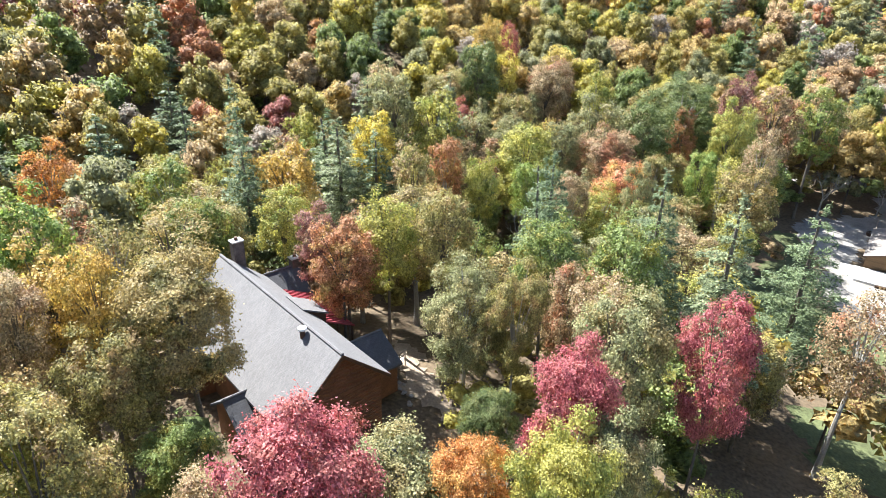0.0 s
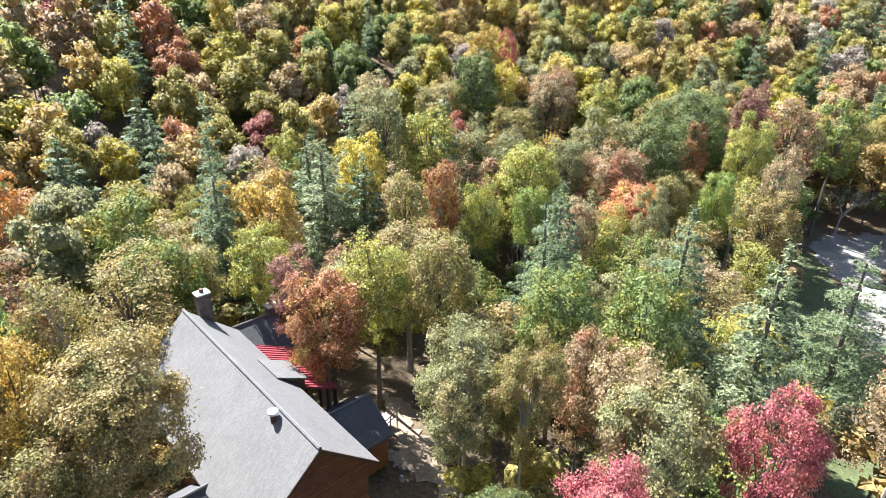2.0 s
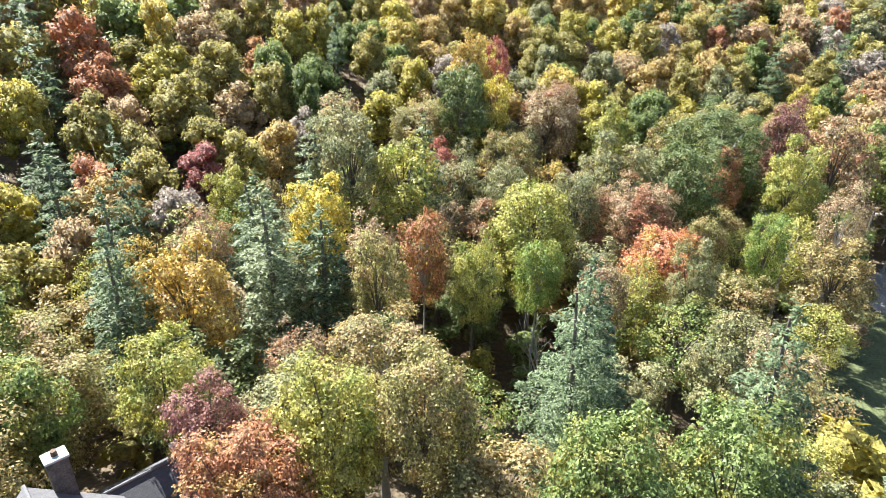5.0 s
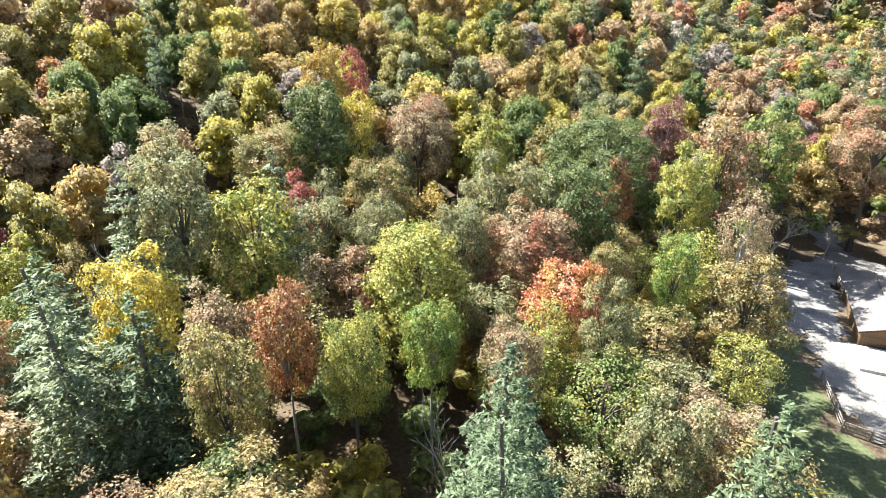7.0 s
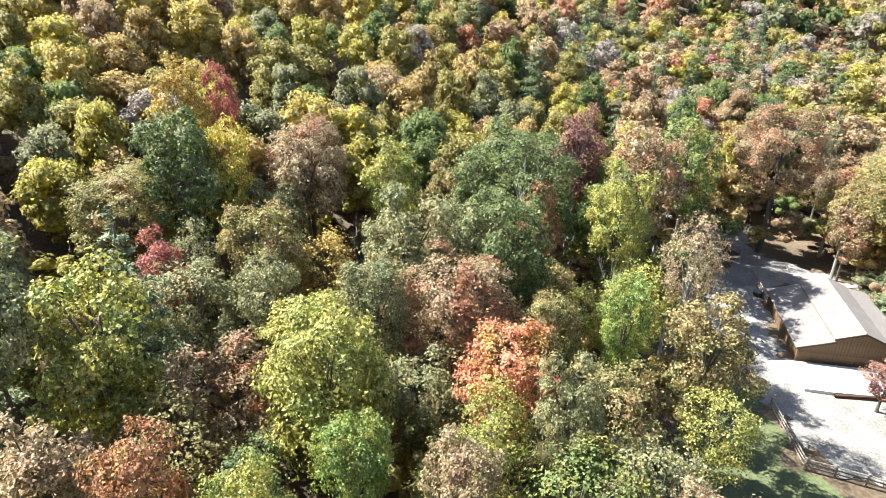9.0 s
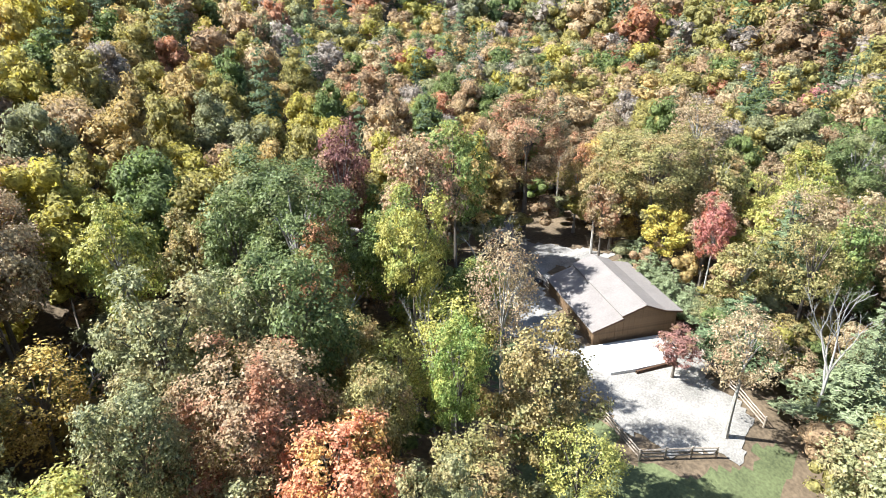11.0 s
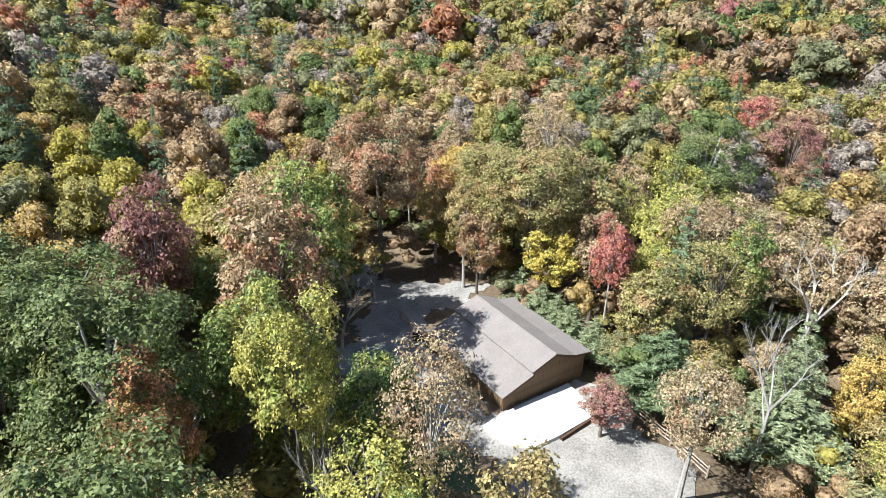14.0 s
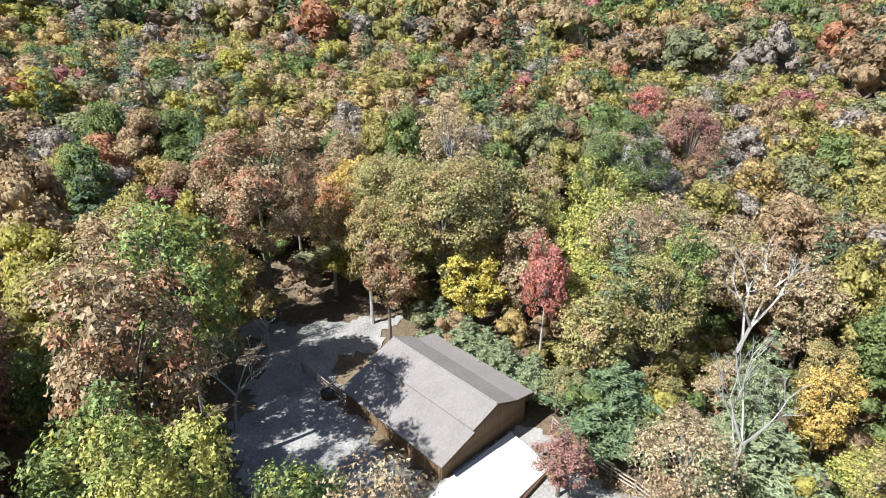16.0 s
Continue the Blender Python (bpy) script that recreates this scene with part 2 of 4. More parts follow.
def pine_sprays(seed, count, size, tiers=13):
    """Crown of a pine 22 m high and 7 m wide: tiers of boughs with needle sprays."""
    rng = np.random.default_rng(seed)
    c, n, tips = [], [], []
    boughs = []
    for k in range(tiers):
        f = k / (tiers - 1)
        z = 5.5 + 16 * f
        reach = 3.7 * (1 - f) ** 0.75 * rng.uniform(0.75, 1.1) + 0.3
        if f < 0.2:
            reach *= 0.6 + 2 * f
        number = 7 if f < 0.6 else 5
        for i in range(number):
            a = 2 * math.pi * (i + rng.uniform(-0.3, 0.3)) / number + k
            boughs.append((z + rng.uniform(-0.4, 0.4), a, reach * rng.uniform(0.7, 1.15)))
    weight = np.array([b[2] for b in boughs]) ** 1.3
    for b in rng.choice(len(boughs), count, p=weight / weight.sum()):
        z, a, reach = boughs[b]
        f = rng.random() ** 0.6
        w = 0.32 * reach * (1.1 - f) * rng.normal()
        x, y = f * reach * math.cos(a) - w * math.sin(a), f * reach * math.sin(a) + w * math.cos(a)
        c.append((x, y, z + 0.28 * f * reach - 0.3 * f * f * reach + rng.normal() * 0.13))
        n.append((0.35 * math.cos(a), 0.35 * math.sin(a), 1.0))
    top = [(rng.normal() * 0.15, rng.normal() * 0.15, 21 + 1.4 * rng.random()) for _ in range(25)]
    c, n = np.array(c + top), np.array(n + [(1, 0, 0.5)] * 25)
    return leaf_arrays(c, n, size * rng.uniform(0.6, 1.3, len(c)), rng, 0.3), boughs


def trunk_mesh(name, seed, height, girth, limbs, mat):
    rng = random.Random(seed)
    bm = bmesh.new()
    lean = Vector((rng.uniform(-0.5, 0.5), rng.uniform(-0.5, 0.5), 0))
    line = [lean * (k / 5) ** 2 + Vector((0, 0, -0.6 + (height + 0.6) * k / 5)) for k in range(6)]
    tube(bm, line, [girth * (1.25 - 0.2 * k) if k else girth * 1.5 for k in range(6)], 7)
    for end in limbs:
        start = line[min(4, max(2, int(5 * (end.z - 3) / height)))]
        mid = start.lerp(end, 0.5) + Vector((0, 0, 0.5))
        tube(bm, [start, mid, end], [girth * 0.42, girth * 0.26, girth * 0.08], 4)
    me = bpy.data.meshes.new(name)
    bm.to_mesh(me)
    bm.free()
    me.materials.append(mat)
    return me


def bare_mesh(seed, mat):
    """A leafless crown of forking branches."""
    rng = random.Random(seed)
    bm = bmesh.new()
    stack = [(Vector((0, 0, -0.5)), Vector((0.05, 0, 1)), 0.3, 7.0, 0)]
    while stack:
        at, way, girth, length, level = stack.pop()
        bend = way + Vector((rng.uniform(-0.2, 0.2), rng.uniform(-0.2, 0.2), 0.12))
        mid = at + way * length * 0.5
        end = mid + bend.normalized() * length * 0.5
        tube(bm, [at, mid, end], [girth, girth * 0.8, girth * 0.6], 5 if level < 2 else 3)
        if level < 4:
            for k in range(4 if level == 0 else 3):
                a = 2 * math.pi * (k + rng.random()) / 3
                turn = Vector((math.cos(a), math.sin(a), 0)) * rng.uniform(0.45, 0.95)
                stack.append((end if k else mid.lerp(end, 0.6), (bend.normalized() + turn).normalized(), girth * 0.5, length * rng.uniform(0.5, 0.68), level + 1))
    me = bpy.data.meshes.new("branches")
    bm.to_mesh(me)
    bm.free()
    me.materials.append(mat)
    return me


def template(name, trunk, crown, label, category):
    root = new(name)
    root.empty_display_size = 0.5
    t = new("trunk", trunk)
    t.parent = root
    if crown:
        c = new("crown", crown)
        c.parent = root
    tagged(root, label, category)
    return root


def make_broadleaf(seed, count, size):
    sprays, lobes = broadleaf_sprays(seed, count, size, 34 + 3 * (seed % 5))
    crown = leaf_mesh("crown", sprays)
    crown.materials.append(LEAVES["green"])
    ends = [Vector(p) for p in lobes if p[2] > 7][:9]
    trunk = trunk_mesh("trunk", seed, 12.5, 0.27, ends, BARK if seed % 3 else PALE_BARK)
    return template("broadleaf_tree", trunk, crown, "broadleaf tree", "tree")


def make_pine(seed, count, size):
    sprays, boughs = pine_sprays(seed, count, size)
    crown = leaf_mesh("crown", sprays)
    crown.materials.append(LEAVES["pine"])
    trunk = trunk_mesh("trunk", seed, 21, 0.26, [], BARK)
    return template("pine_tree", trunk, crown, "pine tree", "tree")


NEAREST_BROAD = [make_broadleaf(s, 44000, 0.082) for s in (11, 12)]
FINEST_BROAD = [make_broadleaf(s, 28000, 0.093) for s in (15, 16, 17)]
FINE_BROAD = [make_broadleaf(s, 14000, 0.128) for s in (1, 2, 3, 4, 5)]
NEAR_BROAD = [make_broadleaf(s, 8800, 0.16) for s in (6, 7, 8, 9, 10)]
THIN_BROAD = [make_broadleaf(s, 6200, 0.115) for s in (21, 22, 23)]
FINE_PINE = [make_pine(s, 13000, 0.16) for s in (31, 32, 33)]
NEAR_PINE = [make_pine(s, 7000, 0.22) for s in (34, 35, 36)]
BARE = [template("bare_tree", bare_mesh(s, PALE_BARK), None, "leafless grey tree with forking branches", "tree") for s in (51, 52)]
PLANTED = []
WORDS = {"dark_green": "dense dark green leaves", "green": "green summer leaves", "bright_green": "fresh bright green leaves", "sage": "dull grey-green leaves",
         "olive": "olive leaves turning brown", "lime": "yellow-green leaves", "yellow": "bright yellow autumn leaves", "gold": "golden autumn leaves",
         "tan": "pale tan dry leaves", "ochre": "ochre-brown autumn leaves", "brown": "brown autumn leaves", "rust": "rust-red autumn leaves", "orange": "orange autumn leaves",
         "salmon": "salmon-orange autumn leaves", "red": "red autumn leaves", "crimson": "crimson-pink autumn leaves", "maroon": "dark maroon autumn leaves"}
dice = random.Random(7)


def close(x, y):
    """Whether the place lies just below the flight."""
    return -26 < x < 38 and y < 62 or 3 < x < 52 and 52 < y < 108


def plant(root, x, y, scale, hue, label, group, squat=1.0):
    z = land(x, y)
    m = Matrix.Translation((x, y, z)) @ Matrix.Rotation(dice.uniform(0, 6.28), 4, "Z") @ Matrix.Diagonal((scale[0], scale[0], scale[1], 1))
    ob = copy_thing(root, m)
    for child in ob.children:
        if child.name.startswith("crown"):
            child.material_slots[0].link = "OBJECT"
            child.material_slots[0].material = LEAVES[hue]
            child.matrix_basis = Matrix.Translation((0, 0, 17.4 * (1 - squat))) @ Matrix.Diagonal((1, 1, squat, 1))
    tagged(ob, label, "tree", group)
    return ob


def broadleaf(x, y, top, radius, hue, thin=False):
    """A broadleaf whose crown tops out at that height above the datum."""
    tall = max(6.0, top - land(x, y))
    PLANTED.append((x, y, radius))
    size = "tall" if tall > 15 else "young"
    kinds = THIN_BROAD if thin else NEAREST_BROAD if math.hypot(x + 4, y - 29) < 14.5 and tall > 9 else FINEST_BROAD if y < 34 or radius > 4.9 else FINE_BROAD if close(x, y) else NEAR_BROAD
    return plant(dice.choice(kinds), x, y, (radius / 4.6, tall / 17.4), hue, f"{size} broadleaf tree with {'sparse ' if thin else ''}{WORDS[hue]}", "woodland trees", min(1.0, max(0.78, 1.25 * (radius / 4.6) / (tall / 17.4))))


def pine(x, y, top, radius, hue="pine"):
    tall = max(6.0, top - land(x, y))
    PLANTED.append((x, y, radius * 0.8))
    words = "blue-green" if hue == "blue_pine" else "dark green"
    return plant(dice.choice(FINE_PINE if close(x, y) else NEAR_PINE), x, y, (radius / 3.0, tall / 22.2), hue, f"{'tall' if tall > 9 else 'young'} pine tree with {words} needles", "woodland pines")


def bare(x, y, top, radius):
    tall = max(5.0, top - land(x, y))
    PLANTED.append((x, y, radius * 0.6))
    return plant(dice.choice(BARE), x, y, (radius / 5.0, tall / 16.0), None, "leafless grey tree with forking branches", "woodland trees")


# ---- ground ----
def ground_sheet():
    bm = bmesh.new()
    xs = [-1500, -900, -500, -300, -200] + [-140 + 5 * k for k in range(89)] + [340, 420, 520, 700, 1000, 1600]
    ys = [-1500, -700, -300, -120] + [-60 + 5 * k for k in range(70)] + [320, 400, 500, 700, 1000, 1600]
    grid = [[bm.verts.new((x, y, land(x, y))) for x in xs] for y in ys]
    for a, b in zip(grid, grid[1:]):
        for i in range(len(xs) - 1):
            bm.faces.new((a[i], a[i + 1], b[i + 1], b[i]))
    return part("ground", bm, material("leaf_litter", (0.13, 0.095, 0.06), 0.95, 0.5, 0.12, 2.5, 0.6), None, "forest floor of brown leaf litter and dirt", True)


tagged(ground_sheet(), kind="structure", category="ground")


# ---- helpers for things built of boards ----
def box(bm, lo, hi, m=Matrix(), bevel=0.0):
    """A box between two corners, laid by m, with eased edges."""
    made = bmesh.ops.create_cube(bm, size=1.0)["verts"]
    size, mid = Vector(hi) - Vector(lo), (Vector(hi) + Vector(lo)) / 2
    for v in made:
        v.co = Vector((v.co.x * size.x, v.co.y * size.y, v.co.z * size.z)) + mid
    if bevel:
        edges = list({e for v in made for e in v.link_edges})
        made = list({v for f in bmesh.ops.bevel(bm, geom=edges, offset=bevel, segments=1, affect="EDGES")["faces"] for v in f.verts} | {v for v in made if v.is_valid})
    for v in made:
        v.co = m @ v.co


def slab(bm, corners, thick):
    """A sheet with thickness, from its top corners."""
    top = [bm.verts.new(c) for c in corners]
    low = [bm.verts.new(Vector(c) - Vector((0, 0, thick))) for c in corners]
    bm.faces.new(top)
    bm.faces.new(low[::-1])
    for i in range(len(top)):
        j = (i + 1) % len(top)
        bm.faces.new((top[j], top[i], low[i], low[j]))


def prism(bm, outline, a, b, m=Matrix()):
    """An outline in (across, up) drawn out along the second axis from a to b."""
    one = [bm.verts.new(m @ Vector((u, a, w))) for u, w in outline]
    two = [bm.verts.new(m @ Vector((u, b, w))) for u, w in outline]
    bm.faces.new(one)
    bm.faces.new(two[::-1])
    for i in range(len(one)):
        j = (i + 1) % len(one)
        bm.faces.new((one[j], one[i], two[i], two[j]))


def thing(name, m, label, category, group=""):
    root = new(name)
    root.matrix_world = m
    return tagged(root, label, category, group)


def piece(name, me, parent, m):
    """A piece that shares its mesh with others."""
    ob = new(name, me)
    ob.parent = parent
    ob.matrix_basis = m
    return ob


def mesh_of(bm, mat, name="piece"):
    bmesh.ops.recalc_face_normals(bm, faces=bm.faces)
    me = bpy.data.meshes.new(name)
    bm.to_mesh(me)
    bm.free()
    me.materials.append(mat)
    return me


def roof_material(name, color, courses, spread=0.14):
    """Shingles: courses of slightly different tabs, with stains running over them."""
    m = material(name, color, 0.9, spread, 0.35, 7, 0.3)
    n, link = m.node_tree.nodes, m.node_tree.links.new
    p = n["Principled BSDF"]
    where = [x for x in n if x.type == "TEX_COORD"][0]
    tabs = n.new("ShaderNodeTexBrick")
    tabs.inputs["Scale"].default_value, tabs.inputs["Mortar Size"].default_value = courses, 0.012
    tabs.inputs["Color1"].default_value, tabs.inputs["Color2"].default_value, tabs.inputs["Mortar"].default_value = (1.1, 1.1, 1.1, 1), (0.86, 0.86, 0.86, 1), (0.6, 0.6, 0.6, 1)
    link(where.outputs["Object"], tabs.inputs["Vector"])
    both = n.new("ShaderNodeMixRGB")
    both.blend_type, both.inputs["Fac"].default_value = "MULTIPLY", 0.8
    old = p.inputs["Base Color"].links[0].from_socket
    link(old, both.inputs["Color1"])
    link(tabs.outputs["Color"], both.inputs["Color2"])
    link(both.outputs["Color"], p.inputs["Base Color"])
    return m


SHINGLE = roof_material("grey_shingles", (0.165, 0.16, 0.165), 2.2)
BARN_ROOF = roof_material("taupe_shingles", (0.2, 0.178, 0.165), 2.2)
LOGS = material("brown_log_siding", (0.19, 0.085, 0.04), 0.75, 0.35, 0.7, 9, 0.4)
BARN_WOOD = material("weathered_brown_boards", (0.161, 0.102, 0.056), 0.85, 0.4, 0.8, 8, 0.5)
TRIM = material("dark_stained_trim", (0.09, 0.05, 0.03), 0.7, 0.25, 1.5, 10, 0.2)
STONE = material("dark_chimney_stone", (0.12, 0.1, 0.09), 0.9, 0.45, 2.5, 12, 0.8)
ROCK = material("grey_rock", (0.3, 0.28, 0.26), 0.9, 0.35, 2, 9, 0.6)
CAP = material("pale_concrete_cap", (0.5, 0.49, 0.46), 0.8, 0.1, 3, 20, 0.2)
RED_METAL = material("red_roof_metal", (0.36, 0.07, 0.09), 0.5, 0.15, 0.6, 6, 0.1, 0.2, 0.5)
PIPE = material("white_vent_metal", (0.78, 0.78, 0.77), 0.5, 0.08, 3, 20, 0.1)
GLASS = material("dark_window_glass", (0.02, 0.025, 0.03), 0.08, 0.1, 1, 4, 0.02, 0.0, 0.6)
DOOR_WOOD = material("dark_door_wood", (0.1, 0.06, 0.035), 0.7, 0.3, 1.5, 12, 0.3)
RAIL_WOOD = material("grey_split_rails", (0.3, 0.25, 0.2), 0.9, 0.35, 2, 14, 0.5)
GRAVEL = material("pale_gravel", (0.25, 0.232, 0.208), 0.95, 0.45, 0.3, 5, 0.6)
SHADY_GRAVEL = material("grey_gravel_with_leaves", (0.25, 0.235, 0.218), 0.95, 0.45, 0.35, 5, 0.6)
SLAB_STONE = material("white_concrete_pad", (0.527, 0.518, 0.501), 0.9, 0.12, 0.5, 8, 0.3)
LAWN = material("patchy_lawn", (0.1, 0.115, 0.05), 0.95, 0.45, 0.22, 3.5, 0.7)
DIRT = material("bare_tan_dirt", (0.3, 0.235, 0.175), 0.95, 0.35, 0.5, 5, 0.7)
ASPHALT = material("grey_asphalt", (0.085, 0.088, 0.095), 0.9, 0.25, 0.5, 10, 0.3)


# ---- house on the knoll ----
def house():
    along, across, origin = Vector((-0.668, 0.744, 0)), Vector((0.744, 0.668, 0)), Vector((-7.1, 35.5, 0))
    base = Matrix.Translation(origin) @ Matrix((across, along, (0, 0, 1))).transposed().to_4x4()
    root = thing("house", base, "large brown log house with steep grey shingle roof", "house")
    top, floor = 19.7, 9.6          # ridge and ground heights
    pitch = 0.9

    def walls():
        bm = bmesh.new()
        prism(bm, [(-4.3, floor), (-4.3, top - 4.15), (0, top - 0.3), (3.5, top - 3.45), (3.5, floor)], 0.0, 18.0)
        return part("wall", bm, LOGS, root)

    wall = walls()
    # courses of round logs on the near gable
    bm = bmesh.new()
    z = floor + 0.15
    while z < top - 0.9:
        left, right = (-4.3 if z < top - 4.2 else -(top - 0.4 - z) / pitch), (3.5 if z < top - 3.5 else (top - 0.4 - z) / pitch)
        tube(bm, [Vector((left, -0.02, z)), Vector((right, -0.02, z))], [0.15, 0.15], 6)
        z += 0.29
    logs = part("log_course", bm, LOGS, wall)
    tagged(logs, kind="stuff")

    bm = bmesh.new()
    ends = (-0.75, 18.5)
    slab(bm, [(0, ends[0], top), (4.0, ends[0], top - 3.55), (4.0, 12.0, top - 3.55), (4.0, ends[1], top - 3.55), (0, ends[1], top)], 0.22)
    part("right_roof_slope", bm, SHINGLE, root, "sunlit grey shingle slope")
    bm = bmesh.new()
    slab(bm, [(-0.004, ends[0], top), (-0.004, ends[1], top), (-4.9, ends[1], top - 4.41), (-4.9, ends[0], top - 4.41)][::-1], 0.22)
    part("left_roof_slope", bm, SHINGLE, root, "sunlit grey shingle slope")
    bm = bmesh.new()
    tube(bm, [Vector((0, ends[0], top + 0.02)), Vector((0, ends[1], top + 0.02))], [0.12, 0.12], 6)
    part("ridge_cap", bm, SHINGLE, root)
    for side, low, drop in ((1, 4.0, 3.55), (-1, 4.9, 4.41)):
        bm = bmesh.new()
        slab(bm, [(0, -0.79, top - 0.02), (side * low, -0.79, top - drop - 0.02), (side * low, -0.752, top - drop - 0.02), (0, -0.752, top - 0.02)][::side], 0.3)
        part("barge_board", bm, TRIM, root, "dark stained barge board")

    def wing(name, y0, y1, ridge_y, ridge_z, x0, x1, eave, label, roofing):
        """A lower wing whose ridge runs across the house, with its own two slopes and walls."""
        bm = bmesh.new()
        lo, hi = min(x0, x1), max(x0, x1)
        out = 0.35 if x1 > x0 else -0.35
        prism(bm, [(y0 + 0.3, floor - 0.4), (y0 + 0.3, eave - 0.1), (ridge_y, ridge_z - 0.35), (y1 - 0.3, eave - 0.1), (y1 - 0.3, floor - 0.4)], lo, hi, Matrix(((0, 1, 0, 0), (1, 0, 0, 0), (0, 0, 1, 0), (0, 0, 0, 1))))
        bmesh.ops.recalc_face_normals(bm, faces=bm.faces)
        w = part("wing_wall", bm, LOGS, root)
        for y in (y0, y1):
            bm = bmesh.new()
            slab(bm, [(x0, ridge_y, ridge_z), (x1 + out, ridge_y, ridge_z), (x1 + out, y, eave), (x0, y, eave)], 0.18)
            bmesh.ops.recalc_face_normals(bm, faces=bm.faces)
            part("wing_roof", bm, roofing, root, label)
        bm = bmesh.new()
        tube(bm, [Vector((x0, ridge_y, ridge_z + 0.02)), Vector((x1 + out, ridge_y, ridge_z + 0.02))], [0.1, 0.1], 6)
        part("wing_ridge", bm, SHINGLE, root)
        return w

    # darker copy of the grey shingles: the wings' shade is put into the colour
    shaded_shingle = roof_material("shaded_grey_shingles", (0.1, 0.1, 0.11), 2.2)
    wing("side", 4.0, 9.6, 7.0, top - 5.6, 2.5, 8.4, top - 7.5, "shaded dark grey shingle wing roof", shaded_shingle)
    wing("rear", 16.5, 23.5, 20.1, top - 4.2, 2.0, 7.7, top - 6.8, "shaded dark grey shingle wing roof", shaded_shingle)
    wing("porch", 2.6, 7.8, 5.1, top - 4.2, -2.0, -6.1, top - 6.2, "shaded dark grey porch roof", shaded_shingle)
    wing("dormer", 12.3, 16.7, 14.5, top - 2.4, -1.6, -5.6, top - 4.7, "grey cross gable roof", SHINGLE)

    # red ribbed porch roof along the far right side
    bm = bmesh.new()
    slab(bm, [(3.9, 9.4, top - 3.95), (3.9, 16.6, top - 3.95), (7.6, 16.6, top - 5.9), (7.6, 9.4, top - 5.9)][::-1], 0.06)
    red = part("porch_roof", bm, RED_METAL, root, "red ribbed metal porch roof")
    bm = bmesh.new()
    box(bm, (-0.03, 0, -0.01), (0.03, 4.18, 0.07))
    rib = mesh_of(bm, RED_METAL, "rib")
    for k in range(18):
        piece("rib", rib, red, Matrix.Translation((3.9, 9.5 + 0.41 * k, top - 3.95)) @ Matrix.Rotation(radians(-90), 4, "Z") @ Matrix.Rotation(radians(-27.8), 4, "X"))
    for y in (9.6, 12, 14.3, 16.4):
        bm = bmesh.new()
        tube(bm, [Vector((7.4, y, floor - 1.6)), Vector((7.4, y, top - 5.9))], [0.12, 0.1], 7)
        part("porch_post", bm, TRIM, root)
    # shed dormer on the right slope
    bm = bmesh.new()
    prism(bm, [(2.7, top - 2.5), (4.7, top - 3.5), (4.7, top - 4.6), (3.0, top - 3.2)], 9.3, 11.7)
    bmesh.ops.recalc_face_normals(bm, faces=bm.faces)
    # the dark trim colour paints in the shade on the cheek's shadow side
    part("dormer_wall", bm, TRIM, root, "dark shaded dormer cheek")
    bm = bmesh.new()
    slab(bm, [(2.5, 9.1, top - 2.1), (4.9, 9.1, top - 3.35), (4.9, 11.9, top - 3.35), (2.5, 11.9, top - 2.1)], 0.14)
    part("dormer_roof", bm, SHINGLE, root)

    # chimneys
    for name, x, y, w, z0, z1 in (("chimney", 1.6, 18.6, 0.5, top - 5, top + 0.8), ("chimney", 7.9, 20.2, 0.5, top - 9.5, top - 3.5)):
        bm = bmesh.new()
        box(bm, (x - w, y - w * 0.8, z0), (x + w, y + w * 0.8, z1), bevel=0.04)
        stack = part(name, bm, STONE, root, "dark stone chimney with a pale cap")
        bm = bmesh.new()
        box(bm, (x - w - 0.07, y - w * 0.8 - 0.07, z1 + 0.003), (x + w + 0.07, y + w * 0.8 + 0.07, z1 + 0.14), bevel=0.03)
        part("cap", bm, CAP, stack, "pale concrete cap")
        bm = bmesh.new()
        tube(bm, [Vector((x, y, z1 + 0.14)), Vector((x, y, z1 + 0.42))], [0.17, 0.15], 10)
        part("flue", bm, TRIM, stack, "dark clay flue")
    # roof vent
    bm = bmesh.new()
    tube(bm, [Vector((-0.55, 3.6, top - 0.75)), Vector((-0.55, 3.6, top + 0.1))], [0.2, 0.2], 10)
    pipe = part("vent_pipe", bm, TRIM, root, "dark roof vent pipe")
    bm = bmesh.new()
    tube(bm, [Vector((-0.55, 3.6, top + 0.05)), Vector((-0.55, 3.6, top + 0.2)), Vector((-0.55, 3.6, top + 0.32))], [0.34, 0.34, 0.15], 12)
    part("vent_cap", bm, PIPE, pipe, "white metal vent cap")
    # two storey lines, windows and doors of the near gable
    bm = bmesh.new()
    box(bm, (-4.4, -0.22, top - 3.95), (3.6, -0.04, top - 3.6), bevel=0.03)
    part("belly_band", bm, LOGS, root, "brown horizontal band board")
    def window(x, z, w, h):
        bm = bmesh.new()
        for lo, hi in (((x - w, z), (x - w + 0.1, z + h)), ((x + w - 0.1, z), (x + w, z + h)), ((x - w + 0.1, z), (x + w - 0.1, z + 0.1)), ((x - w + 0.1, z + h - 0.1), (x + w - 0.1, z + h)), ((x - 0.04, z + 0.1), (x + 0.04, z + h - 0.1))):
            box(bm, (lo[0], -0.24, lo[1]), (hi[0], -0.1, hi[1]))
        f = part("window", bm, TRIM, root, "dark framed window")
        for s in (-1, 1):
            bm = bmesh.new()
            box(bm, (x + min(s * 0.04, s * (w - 0.1)), -0.2, z + 0.1), (x + max(s * 0.04, s * (w - 0.1)), -0.17, z + h - 0.1))
            part("pane", bm, GLASS, f)
    for x in (-2.4, -0.4):
        window(x, top - 6.2, 0.6, 1.4)
